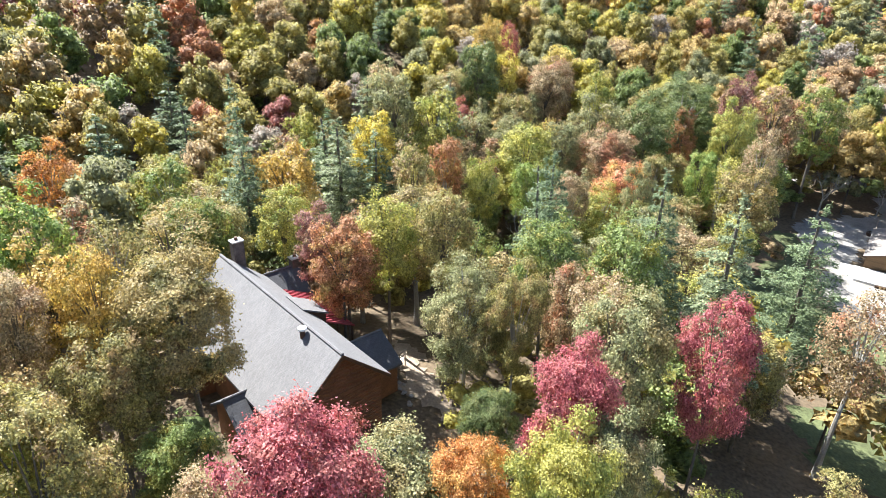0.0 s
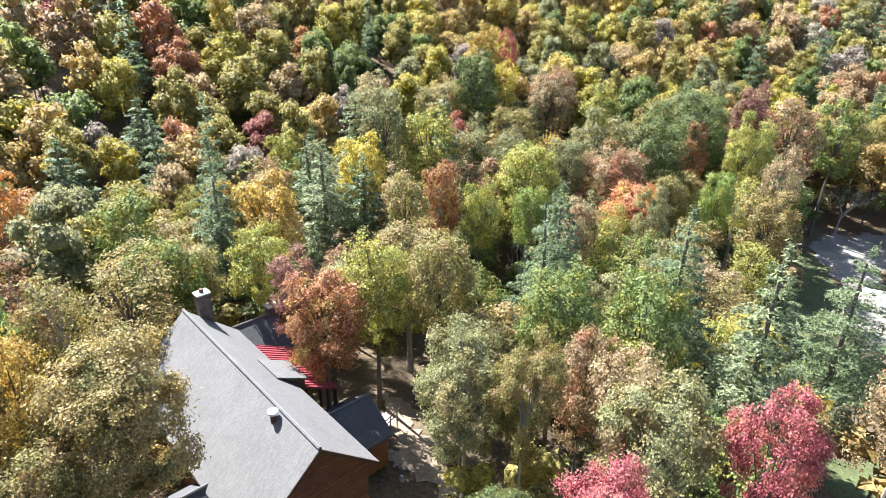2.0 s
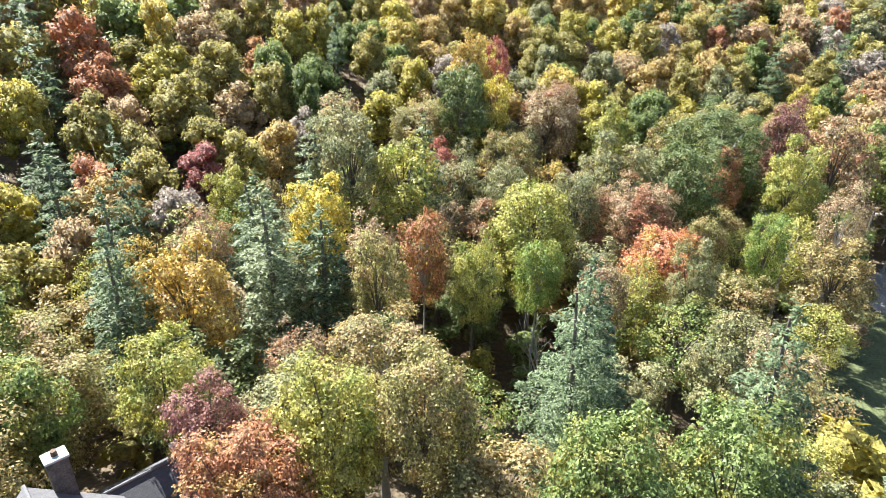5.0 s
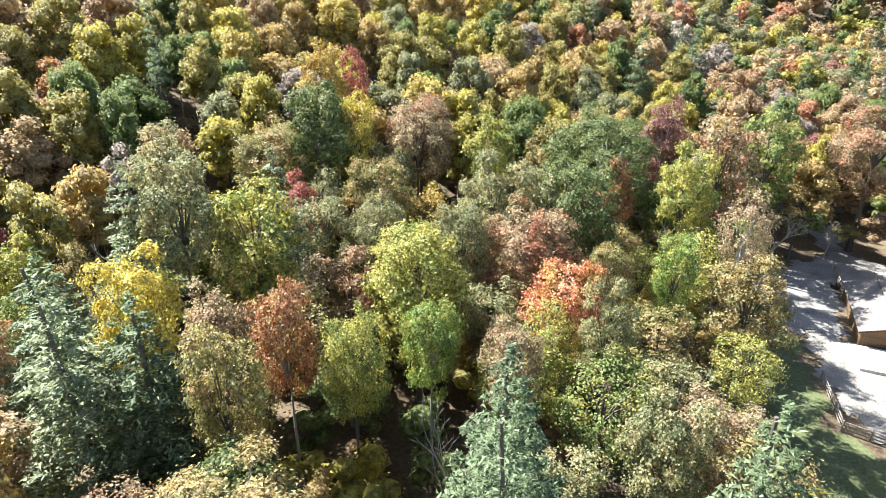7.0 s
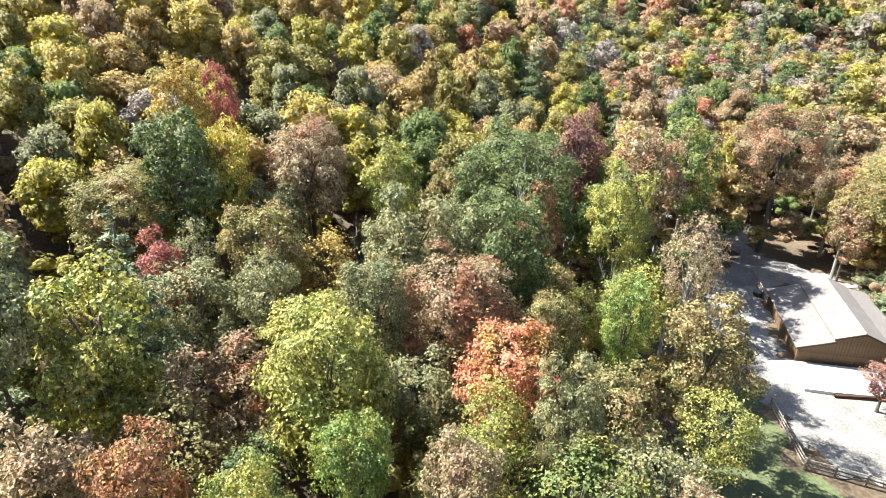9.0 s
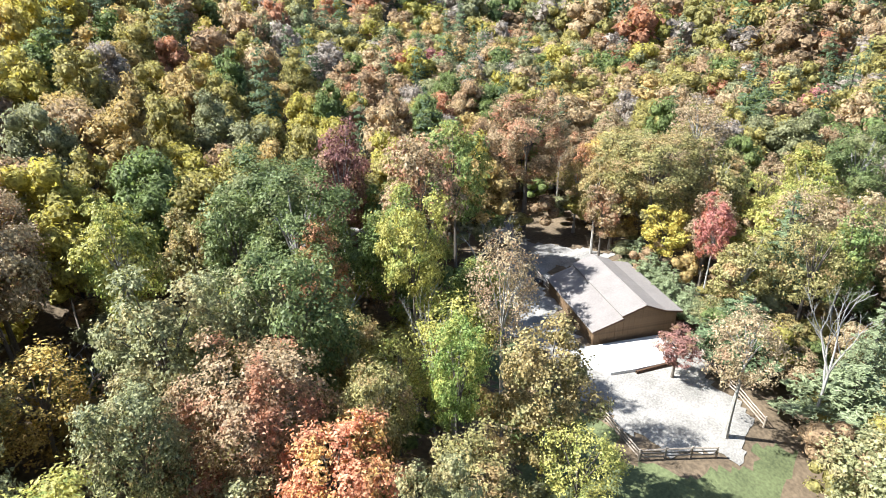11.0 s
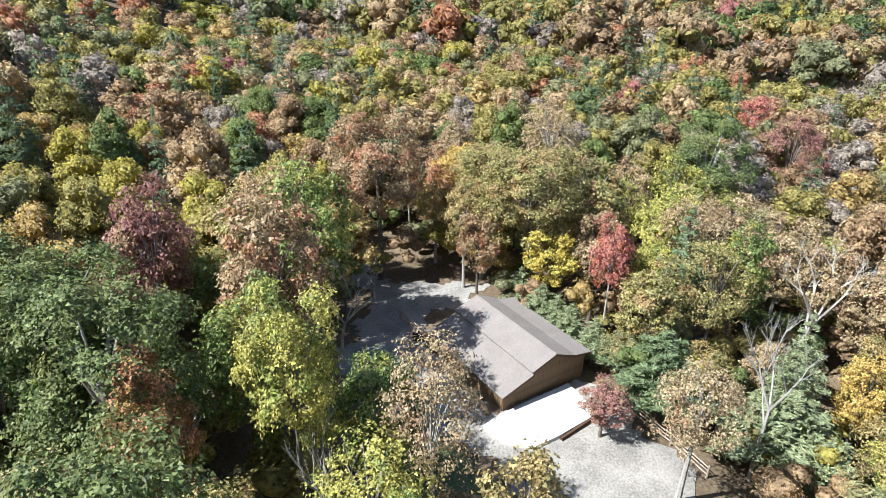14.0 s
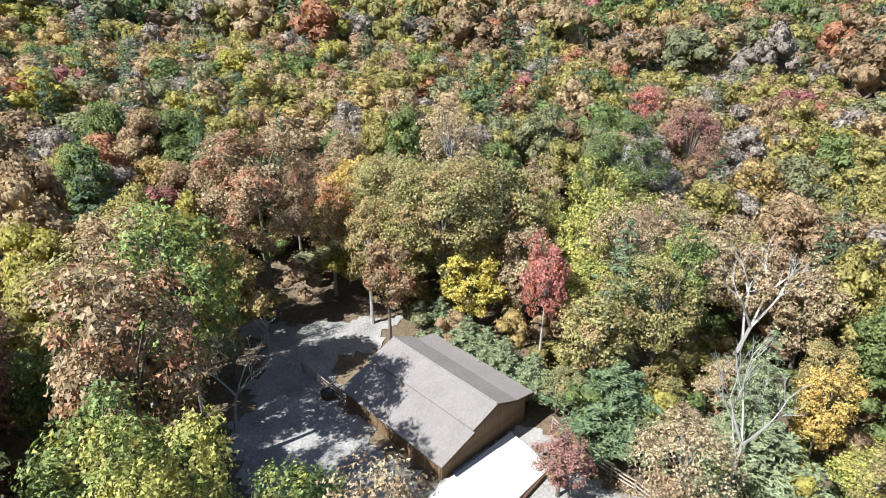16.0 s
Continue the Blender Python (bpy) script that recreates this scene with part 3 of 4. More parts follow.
    for x in (-2.2, 1.6):
        bm = bmesh.new()
        box(bm, (x - 1.2, -0.22, floor + 0.1), (x + 1.2, -0.12, floor + 2.3), bevel=0.02)
        d = part("garage_door", bm, DOOR_WOOD, root, "dark wooden garage door")
        for k in range(4):
            bm = bmesh.new()
            box(bm, (x - 1.1, -0.25, floor + 0.2 + 0.52 * k), (x + 1.1, -0.223, floor + 0.62 + 0.52 * k), bevel=0.01)
            part("door_panel", bm, DOOR_WOOD, d)
    return root


house()


# ---- barn in the yard ----
def barn():
    along, across = Vector((0.6, 0.8, 0)), Vector((0.8, -0.6, 0))
    base = Matrix.Translation((69.0, 82.6, 0.1)) @ Matrix((across, along, (0, 0, 1))).transposed().to_4x4() @ Matrix.Diagonal((0.91, 0.91, 0.92, 1))
    root = thing("barn", base, "brown board barn with taupe shingle roof and lean-to", "barn")
    g, apex, long = 0.55, 5.7, 14.2
    bm = bmesh.new()
    prism(bm, [(-6.5, g - 0.3), (-6.5, 3.05), (-2.8, 4.2), (-2.8, 4.6), (0, apex - 0.25), (2.7, 4.3), (4.9, 3.9), (4.9, g - 0.3)], 0.3, long - 0.3)
    wall = part("wall", bm, BARN_WOOD, root)
    for name, corners in (("right_roof", [(0, -0.3, apex), (2.8, -0.3, 4.52), (2.8, long, 4.52), (0, long, apex)]),
                          ("shed_roof", [(2.804, -0.3, 4.52), (5.3, -0.3, 4.05), (5.3, long - 0.6, 4.05), (2.804, long - 0.6, 4.52)]),
                          ("left_roof", [(-0.004, -0.3, apex), (-0.004, long, apex), (-3.15, long, 4.62), (-3.15, -0.3, 4.62)]),
                          ("lean_to_roof", [(-2.85, -0.3, 4.3), (-2.85, long, 4.3), (-7.0, long, 2.95), (-7.0, -0.3, 2.95)])):
        bm = bmesh.new()
        slab(bm, corners, 0.16)
        bmesh.ops.recalc_face_normals(bm, faces=bm.faces)
        part(name, bm, BARN_ROOF, root, "taupe shingle roof slope")
    bm = bmesh.new()
    tube(bm, [Vector((0, -0.3, apex + 0.01)), Vector((0, long, apex + 0.01))], [0.09, 0.09], 6)
    part("ridge_cap", bm, BARN_ROOF, root)
    bm = bmesh.new()
    box(bm, (-3.0, -0.1, 4.3), (-2.9, long, 4.5))
    part("clerestory_board", bm, TRIM, root, "dark board between the two roofs")
    for a, b in (((0, apex), (2.8, 4.52)), ((2.804, 4.52), (5.3, 4.05)), ((0, apex), (-3.15, 4.62)), ((-2.85, 4.3), (-7.0, 2.95))):
        bm = bmesh.new()
        slab(bm, [(a[0], -0.34, a[1] - 0.02), (b[0], -0.34, b[1] - 0.02), (b[0], -0.303, b[1] - 0.02), (a[0], -0.303, a[1] - 0.02)], 0.22)
        bmesh.ops.recalc_face_normals(bm, faces=bm.faces)
        part("barge_board", bm, TRIM, root)

    # upright boards of the gable end and the lean-to side
    def plank(h):
        bm = bmesh.new()
        box(bm, (-0.17, -0.03, 0), (0.17, 0.02, h))
        return mesh_of(bm, BARN_WOOD, "plank")

    rng = random.Random(3)
    x = -6.3
    while x < 4.8:
        high = (3.0 + (x + 6.5) * 0.32 if x < -2.85 else apex - 0.35 - abs(x) * 0.4 if x < 2.7 else 4.27 - (x - 2.7) * 0.19)
        start = g - 0.1
        piece("plank", plank(high - start), wall, Matrix.Translation((x, 0.27 + rng.uniform(-0.012, 0.012), start)))
        x += 0.36
    side = plank(2.4)
    for k in range(38):
        piece("plank", side, wall, Matrix.Translation((-6.53 + rng.uniform(-0.012, 0.012), 0.5 + 0.36 * k, g - 0.1)) @ Matrix.Rotation(radians(-90), 4, "Z"))
    return root


barn()


# ---- patches of other ground, yard, paths ----
def patch(name, outline, mat, label, lift=0.06, step=0.8, seed=1):
    """A draped patch with an uneven rim."""
    rng = random.Random(seed)
    xs, ys = [p[0] for p in outline], [p[1] for p in outline]

    def inside(x, y):
        x, y = x + 0.7 * math.sin(y * 1.3 + seed), y + 0.7 * math.sin(x * 1.1)
        odd = False
        for (ax, ay), (bx, by) in zip(outline, outline[1:] + outline[:1]):
            if (ay > y) != (by > y) and x < (bx - ax) * (y - ay) / (by - ay) + ax:
                odd = not odd
        return odd

    bm, made = bmesh.new(), {}
    nx, ny = int((max(xs) - min(xs)) / step) + 4, int((max(ys) - min(ys)) / step) + 4

    def corner(i, j):
        if (i, j) not in made:
            x, y = min(xs) + (i - 1 + rng.uniform(-0.3, 0.3)) * step, min(ys) + (j - 1 + rng.uniform(-0.3, 0.3)) * step
            made[i, j] = bm.verts.new((x, y, land(x, y) + lift))
        return made[i, j]

    for i in range(nx):
        for j in range(ny):
            if inside(min(xs) + (i - 0.5) * step, min(ys) + (j - 0.5) * step):
                bm.faces.new((corner(i, j), corner(i + 1, j), corner(i + 1, j + 1), corner(i, j + 1)))
    return tagged(part(name, bm, mat, None, label, True), kind="structure", category=name.replace("_", " "))


patch("gravel_yard", [(59.7, 89.7), (64, 90), (64.3, 86.6), (70.8, 81.6), (72.2, 77.8), (68.5, 75), (66, 71), (63, 68), (57.5, 69), (53.5, 75), (55.5, 82)], GRAVEL, "pale gravel yard in front of the barn")
patch("gravel_drive", [(59.5, 90), (65, 89), (71, 96), (76, 100), (83, 95.5), (88, 95), (87, 100), (84, 108), (90, 116), (86, 118), (79, 107), (70, 105), (64, 104.5), (60, 99)], SHADY_GRAVEL, "gravel drive with fallen leaves beside the barn", 0.07, seed=2)
patch("lawn", [(56, 99), (59.6, 98.2), (60.3, 95), (58.5, 90), (55, 83), (50.5, 75.5), (55.5, 68.5), (63.5, 66.5), (61, 59), (52, 60), (44, 65), (36, 74), (36, 81), (45, 83), (51, 88), (53, 94)], LAWN, "patchy green lawn beside the barn yard", 0.03, seed=3)
patch("far_lawn", [(36, 44), (44, 42), (58, 48), (60, 58), (48, 60), (38, 54)], LAWN, "sunny green lawn among the trees", 0.05, seed=4)
patch("dirt_patch", [(-5.5, 56), (-3, 56), (-1.4, 49), (1.6, 45.7), (0.4, 42.2), (-2.8, 44.6), (-4.4, 50)], DIRT, "bare tan dirt beside the house", 0.08, seed=5)
patch("driveway", [(-8.2, 36), (-3.2, 39.5), (-0.5, 36), (-0.2, 31), (2, 24), (-3, 22), (-6, 30)], ASPHALT, "dark asphalt driveway at the house", 0.08, seed=6)
patch("forest_road", [(40, 148), (46, 151), (56, 142), (75, 126), (100, 126), (118, 118), (140, 122), (140, 117), (117, 112), (99, 121), (73, 121), (53, 137)], SHADY_GRAVEL, "gravel road through the woods", 0.12, 1.2, seed=7)
patch("grass_slope", [(60, 58), (68, 58.5), (75, 52), (72, 44), (62, 46), (56, 52)], LAWN, "grassy slope below the yard", 0.06, seed=8)


def concrete_pad():
    bm = bmesh.new()
    z = 1.0
    slab(bm, [(61.6, 87.4, z), (63.7, 86.3, z), (70.5, 81.2, z), (68.6, 79.2, z), (66.8, 77.9, z), (62.9, 80.5, z), (60.6, 82.3, z), (60.2, 84.9, z)][::-1], 0.55)
    bmesh.ops.recalc_face_normals(bm, faces=bm.faces)
    pad = part("concrete_pad", bm, SLAB_STONE, None, "white concrete apron before the barn door")
    tagged(pad, kind="structure", category="pad")
    bm = bmesh.new()
    for k in range(2):
        tube(bm, [Vector((62.6, 80.35, 0.62 + 0.24 * k)), Vector((67.0, 77.75, 0.62 + 0.24 * k))], [0.13, 0.13], 7)
    tagged(part("retaining_timber", bm, TRIM, None, "dark round timbers edging the concrete apron"), category="timber edging")


concrete_pad()


def split_rail_fence(points, label):
    """Posts about 2.6 m apart with three rails between each two."""
    x0, y0 = points[0]
    root = thing("split_rail_fence", Matrix.Translation((x0, y0, land(x0, y0))), label, "fence")
    here = root.matrix_world.inverted()
    rng = random.Random(int(x0))
    spots = []
    for (ax, ay), (bx, by) in zip(points, points[1:]):
        count = max(1, round(math.hypot(bx - ax, by - ay) / 2.6))
        spots += [(ax + (bx - ax) * k / count, ay + (by - ay) * k / count) for k in range(count)]
    spots.append(points[-1])
    spots = [Vector((x, y, land(x, y))) for x, y in spots]
    for s in spots:
        bm = bmesh.new()
        tube(bm, [here @ (s + Vector((0, 0, -0.3))), here @ (s + Vector((rng.uniform(-0.05, 0.05), rng.uniform(-0.05, 0.05), 1.35)))], [0.1, 0.085], 6)
        part("post", bm, RAIL_WOOD, root)
    for a, b in zip(spots, spots[1:]):
        for h in (0.4, 0.8, 1.18):
            bm = bmesh.new()
            tube(bm, [here @ (a + Vector((0, 0, h + rng.uniform(-0.06, 0.06)))), here @ ((a + b) / 2 + Vector((0, 0, h - 0.03))), here @ (b + Vector((0, 0, h + rng.uniform(-0.06, 0.06))))], [0.06, 0.075, 0.06], 5)
            part("rail", bm, RAIL_WOOD, root)


split_rail_fence([(55.2, 82.0), (51.2, 75.1), (56.7, 70.0)], "grey split rail fence around the gravel yard")
split_rail_fence([(72.2, 77.6), (68.9, 74.6), (66.7, 71.0), (64.5, 67.8)], "grey split rail fence along the trees by the barn")
split_rail_fence([(76.0, 102.0), (73.2, 98.2), (71.2, 95.2)], "grey split rail fence along the gravel drive")


# ---- small things beside the buildings ----
def plank_stack():
    x, y = -3.45, 38.3
    root = thing("plank_stack", pose(x, y, land(x, y) + 0.1, 0, 0, 38), "stack of pale boards beside the driveway", "boards")
    rng = random.Random(12)
    for layer in range(3):
        for k in range(4):
            bm = bmesh.new()
            box(bm, (-0.95 + rng.uniform(-0.1, 0.1), -0.5 + 0.25 * k, 0.16 * layer), (0.95 + rng.uniform(-0.1, 0.1), -0.28 + 0.25 * k, 0.16 * layer + 0.14), bevel=0.012)
            part("board", bm, CAP, root)


def side_deck():
    x, y = -4.8, 49.4
    root = thing("wooden_deck", pose(x, y, land(x, y), 0, 0, -33), "pale weathered wooden deck with a railing", "deck")
    z = 0.5
    bm = bmesh.new()
    box(bm, (-0.7, -0.11, 0), (0.7, 0.11, 0.05))
    board = mesh_of(bm, SLAB_STONE, "deck_board")
    for k in range(12):
        piece("deck_board", board, root, Matrix.Translation((0, -1.4 + 0.235 * k, z)))
    for k in range(4):
        bm = bmesh.new()
        tube(bm, [Vector((0.78, -1.4 + 0.9 * k, -0.3)), Vector((0.78, -1.4 + 0.9 * k, z + 1.0))], [0.06, 0.06], 5)
        part("railing_post", bm, RAIL_WOOD, root)
    for h in (0.5, 0.95):
        bm = bmesh.new()
        box(bm, (0.74, -3.4, z + h), (0.82, 1.6, z + h + 0.08))
        part("handrail", bm, RAIL_WOOD, root)


def rocks():
    rng = random.Random(21)
    for k in range(9):
        x, y = -3.9 + 0.16 * k + rng.uniform(-0.4, 0.4), 47.2 - 0.42 * k + rng.uniform(-0.4, 0.4)
        bm = bmesh.new()
        bmesh.ops.create_icosphere(bm, subdivisions=2, radius=rng.uniform(0.13, 0.26))
        for v in bm.verts:
            v.co *= 1 + 0.3 * noise.noise(v.co * 3 + Vector((k * 7, 0, 0)))
            v.co.z *= 0.65
        ob = part("rock", bm, ROCK, None, "pale grey rock on the dirt by the house")
        ob.location = (x, y, land(x, y) + 0.12)
        tagged(ob, category="rock", group="rocks by the house")


def water_tub():
    x, y = 72.7, 98.4
    root = thing("water_tub", Matrix.Translation((x, y, land(x, y) + 0.06)), "dark round water tub beside the fence", "tub")
    bm = bmesh.new()
    tube(bm, [Vector((0, 0, 0)), Vector((0, 0, 0.35)), Vector((0, 0, 0.62))], [0.58, 0.63, 0.68], 18)
    part("tub", bm, TRIM, root)
    bm = bmesh.new()
    bmesh.ops.create_circle(bm, cap_ends=True, radius=0.6, segments=18, matrix=Matrix.Translation((0, 0, 0.63)))
    part("water", bm, GLASS, root)


plank_stack()
side_deck()
rocks()
water_tub()


# ---- trees that stand out ----
pine(0.4, 95, 27, 3.6, "blue_pine")
pine(11.4, 62.6, 25.5, 4.6)
pine(-24, 71, 27, 3.4)
pine(-36, 85.6, 25, 3.4)
broadleaf(2.7, 103.5, 21.5, 2.6, "red")
broadleaf(24.6, 84, 18.5, 4.0, "salmon")
broadleaf(23.9, 91.2, 21.5, 5.5, "brown")
broadleaf(12, 87.7, 21, 5, "lime")
broadleaf(-8.6, 50.4, 22.2, 3.5, "rust")
broadleaf(-11.7, 53.2, 23.2, 2.5, "maroon")
broadleaf(-2.8, 61, 22.5, 5, "ochre")
broadleaf(40.6, 79.2, 18.6, 4.3, "ochre")
broadleaf(38, 100.5, 21.5, 3.2, "rust")
broadleaf(47, 99.6, 21.5, 4.5, "green")
broadleaf(51, 111.5, 25.5, 3.2, "maroon")
broadleaf(7.7, 125, 32, 3.6, "gold")
broadleaf(12, 126, 31, 2.2, "red")
broadleaf(5.7, 112, 29.7, 4.2, "dark_green")
broadleaf(64.6, 77.2, 5.8, 2.4, "maroon")
broadleaf(55, 108.5, 18.5, 3.4, "green")
broadleaf(62, 111, 21, 4.4, "olive")
broadleaf(67.5, 112.5, 20.5, 4.2, "brown")
broadleaf(73, 113.5, 20, 4.4, "olive", thin=True)
bare(66.5, 104.5, 12, 3.4)
broadleaf(-19.5, 29.5, 25.5, 3.4, "olive")
broadleaf(-24, 25, 27, 3.6, "olive")
broadleaf(-20.5, 21.5, 26, 3.4, "lime")
broadleaf(-14.5, 26.5, 21.5, 2.6, "green")
broadleaf(-27, 37, 26.5, 3.4, "gold")
broadleaf(-12.5, 16.5, 25, 3.2, "lime")
broadleaf(-5, 15, 22, 2.6, "tan", thin=True)
broadleaf(3.5, 33, 19, 2.4, "dark_green")
pine(79.5, 86.2, 5.5, 2.8, "blue_pine")
pine(76.8, 82.3, 4.6, 2.4, "blue_pine")
pine(82.8, 89.3, 5.2, 2.6, "blue_pine")
pine(78.2, 84.0, 4.0, 2.2, "blue_pine")
pine(75.0, 79.6, 4.2, 2.2, "blue_pine")
broadleaf(73.5, 76.6, 5.5, 2.2, "sage")
broadleaf(88.5, 74.5, 15.5, 4.0, "lime")
broadleaf(82.0, 74.6, 12.8, 3.2, "lime")
pine(80.8, 72.2, 17.5, 3.6, "pine")
broadleaf(83.8, 66.4, 15.6, 3.6, "green")
broadleaf(76.0, 63.0, 7.2, 2.6, "tan")
broadleaf(71.6, 66.8, 4.4, 2.6, "tan")
broadleaf(73.6, 69.2, 6.4, 2.4, "ochre")
broadleaf(79.6, 53.2, 7.6, 2.6, "ochre")
broadleaf(88.5, 52.0, 11.2, 4.0, "tan")
broadleaf(94.5, 60.5, 13.0, 4.4, "tan")
broadleaf(82.2, 94.6, 13.6, 3.0, "brown")
broadleaf(86.2, 97.6, 16.0, 3.2, "ochre")
bare(78.6, 106.6, 7.5, 2.4)
pine(170, 80, 19.5, 4.2, "pine")
broadleaf(158, 60, 13.5, 4.0, "red")
broadleaf(28.7, 66.5, 15.5, 3.8, "tan")
broadleaf(-6.2, 20.6, 28.6, 3.9, "crimson")
broadleaf(7.3, 27.4, 27.2, 2.9, "crimson")
broadleaf(17.0, 31.8, 27.2, 2.7, "crimson")
broadleaf(11.6, 33.1, 26.6, 3.6, "sage")
broadleaf(5.3, 20.5, 28.0, 2.7, "lime")
broadleaf(1.7, 22.9, 24.4, 2.5, "orange")
broadleaf(-16.3, 33.6, 28.8, 4.3, "ochre")
broadleaf(-22.1, 34.1, 28.3, 2.4, "gold")
broadleaf(-25.8, 31.7, 28.1, 2.7, "tan")
broadleaf(-18.0, 20.4, 28.5, 3.5, "olive")
broadleaf(-9.5, 66.5, 18.5, 3.4, "brown", thin=True)
broadleaf(8.6, 24.6, 24.6, 2.8, "sage")
broadleaf(-8.7, 48.0, 24.0, 2.9, "rust")
broadleaf(-5.2, 53.2, 24.8, 3.5, "lime")
broadleaf(1.9, 41.6, 23.9, 3.6, "sage")
broadleaf(5.4, 38.7, 25.3, 2.4, "olive")
broadleaf(9.5, 41.0, 23.9, 2.4, "brown")
broadleaf(8.9, 48.0, 25.4, 3.4, "green")
broadleaf(16.3, 50.2, 23.1, 3.7, "green")
pine(23.1, 45.4, 27.8, 4.6, "blue_pine")
pine(34.7, 53.2, 24.1, 4.6, "pine")
broadleaf(35.1, 44.0, 21.2, 4.3, "brown", thin=True)
pine(20.2, 54.4, 26.5, 4.5, "pine")
pine(9.5, 56.9, 27.1, 3.3, "pine")
broadleaf(-18.2, 69.0, 24.1, 4.2, "gold")
pine(-15.7, 82.8, 24.3, 4.9, "pine")
pine(-8.8, 76.4, 23.4, 4.5, "pine")
pine(-22.3, 66.9, 25.6, 3.6, "pine")
pine(-41.6, 94.6, 25.0, 4.7, "pine")
broadleaf(-29.6, 62.8, 24.3, 3.5, "green")
broadleaf(-29.2, 40.4, 29.3, 3.1, "bright_green")
broadleaf(-44.0, 65.6, 24.8, 3.3, "orange")
broadleaf(-24.1, 55.9, 23.5, 3.7, "green")
broadleaf(6.5, 116.4, 28.0, 4.4, "dark_green")
broadleaf(-1.7, 92.3, 25.1, 4.6, "lime")
broadleaf(19.7, 119.6, 26.3, 5.1, "brown")
broadleaf(-8.0, 94.0, 27.8, 4.2, "sage")
broadleaf(-9.6, 80.7, 25.1, 3.6, "yellow")
pine(-12.2, 95.3, 26.2, 4.0, "blue_pine")
broadleaf(-25.1, 59.6, 22.0, 5.2, "olive")
broadleaf(23.6, 99.7, 23.4, 4.6, "sage")
broadleaf(30.4, 93.9, 24.5, 4.4, "dark_green")
broadleaf(39.7, 104.3, 25.3, 6.1, "dark_green")
broadleaf(43.4, 94.2, 24.5, 3.3, "lime")
broadleaf(53.7, 102.4, 24.8, 4.7, "brown")
broadleaf(11.6, 37.8, 25.2, 2.8, "tan")
broadleaf(0.2, 53.6, 24.6, 3.2, "olive")
pine(-44.9, 79.6, 23.8, 4.8, "pine")
broadleaf(0.2, 77.5, 22.8, 2.5, "rust")
broadleaf(4.6, 74.4, 22.0, 2.5, "lime")
broadleaf(10.7, 77.3, 20.6, 2.6, "bright_green")
broadleaf(-3.6, 72.0, 23.1, 2.7, "olive")
pine(-13.0, 75.5, 25.2, 4.5, "blue_pine")
broadleaf(-10.3, 106.6, 26.8, 4.3, "sage")
broadleaf(18.3, 114.9, 26.3, 4.0, "tan")
broadleaf(26.4, 109.9, 25.4, 3.4, "lime")
broadleaf(42.0, 111.6, 25.0, 6.2, "dark_green")
broadleaf(17.7, 92.6, 21.2, 3.2, "sage")
broadleaf(24.8, 76.1, 20.3, 2.4, "sage")
broadleaf(35.6, 83.5, 19.8, 2.5, "bright_green")
broadleaf(15.7, 72.9, 20.7, 2.6, "tan")
broadleaf(10.0, 96.1, 21.6, 3.0, "sage")
broadleaf(44.6, 85.6, 22.6, 3.3, "tan", thin=True)
broadleaf(11.2, 103.2, 23.3, 3.9, "olive")
bare(10.3, 69.8, 18.4, 2.6)
broadleaf(29.9, 85.8, 19.1, 2.8, "olive")
broadleaf(0.6, 114.0, 25.1, 5.2, "olive")
broadleaf(11.2, 83.8, 23.1, 4.7, "lime")
broadleaf(52.7, 113.7, 23.5, 4.1, "maroon")
broadleaf(10.1, 113.6, 27.7, 3.0, "yellow")
bare(42.0, 91.1, 19.2, 2.5)
broadleaf(29.2, 98.4, 21.8, 4.5, "sage")
broadleaf(36.5, 109.8, 22.3, 3.9, "dark_green")
broadleaf(93.3, 96.7, 18.8, 6.0, "olive")
broadleaf(89.3, 96.1, 12.4, 4.6, "gold")
broadleaf(82.8, 86.2, 12.7, 3.4, "yellow")
broadleaf(78.1, 79.1, 16.6, 2.4, "red")
broadleaf(74.8, 74.6, 14.1, 3.7, "olive")
pine(69.0, 61.8, 6.3, 6.1, "blue_pine")
pine(72.6, 61.4, 12.5, 3.0, "blue_pine")
bare(66.6, 64.1, 17.4, 3.5)
broadleaf(60.0, 70.2, 14.5, 4.0, "tan", thin=True)
broadleaf(74.0, 55.3, 8.6, 2.8, "gold")
broadleaf(86.7, 72.0, 18.0, 4.2, "tan", thin=True)
broadleaf(71.3, 50.8, 0.5, 4.5, "lime")
broadleaf(89.8, 82.9, 19.6, 4.7, "olive")
broadleaf(85.2, 108.7, 23.6, 6.4, "brown")
pine(70.5, 72.8, 9.3, 5.1, "pine")
bare(87.2, 58.7, 16.0, 5.2)
broadleaf(85.1, 89.2, 21.6, 6.7, "olive")
broadleaf(62.2, 104.2, 24.4, 4.2, "green")
broadleaf(96.1, 73.1, 18.2, 4.3, "lime")
broadleaf(112.1, 69.8, 19.0, 6.1, "dark_green")
broadleaf(111.5, 92.6, 20.6, 6.1, "tan", thin=True)
broadleaf(132.6, 56.0, 16.3, 5.6, "maroon")


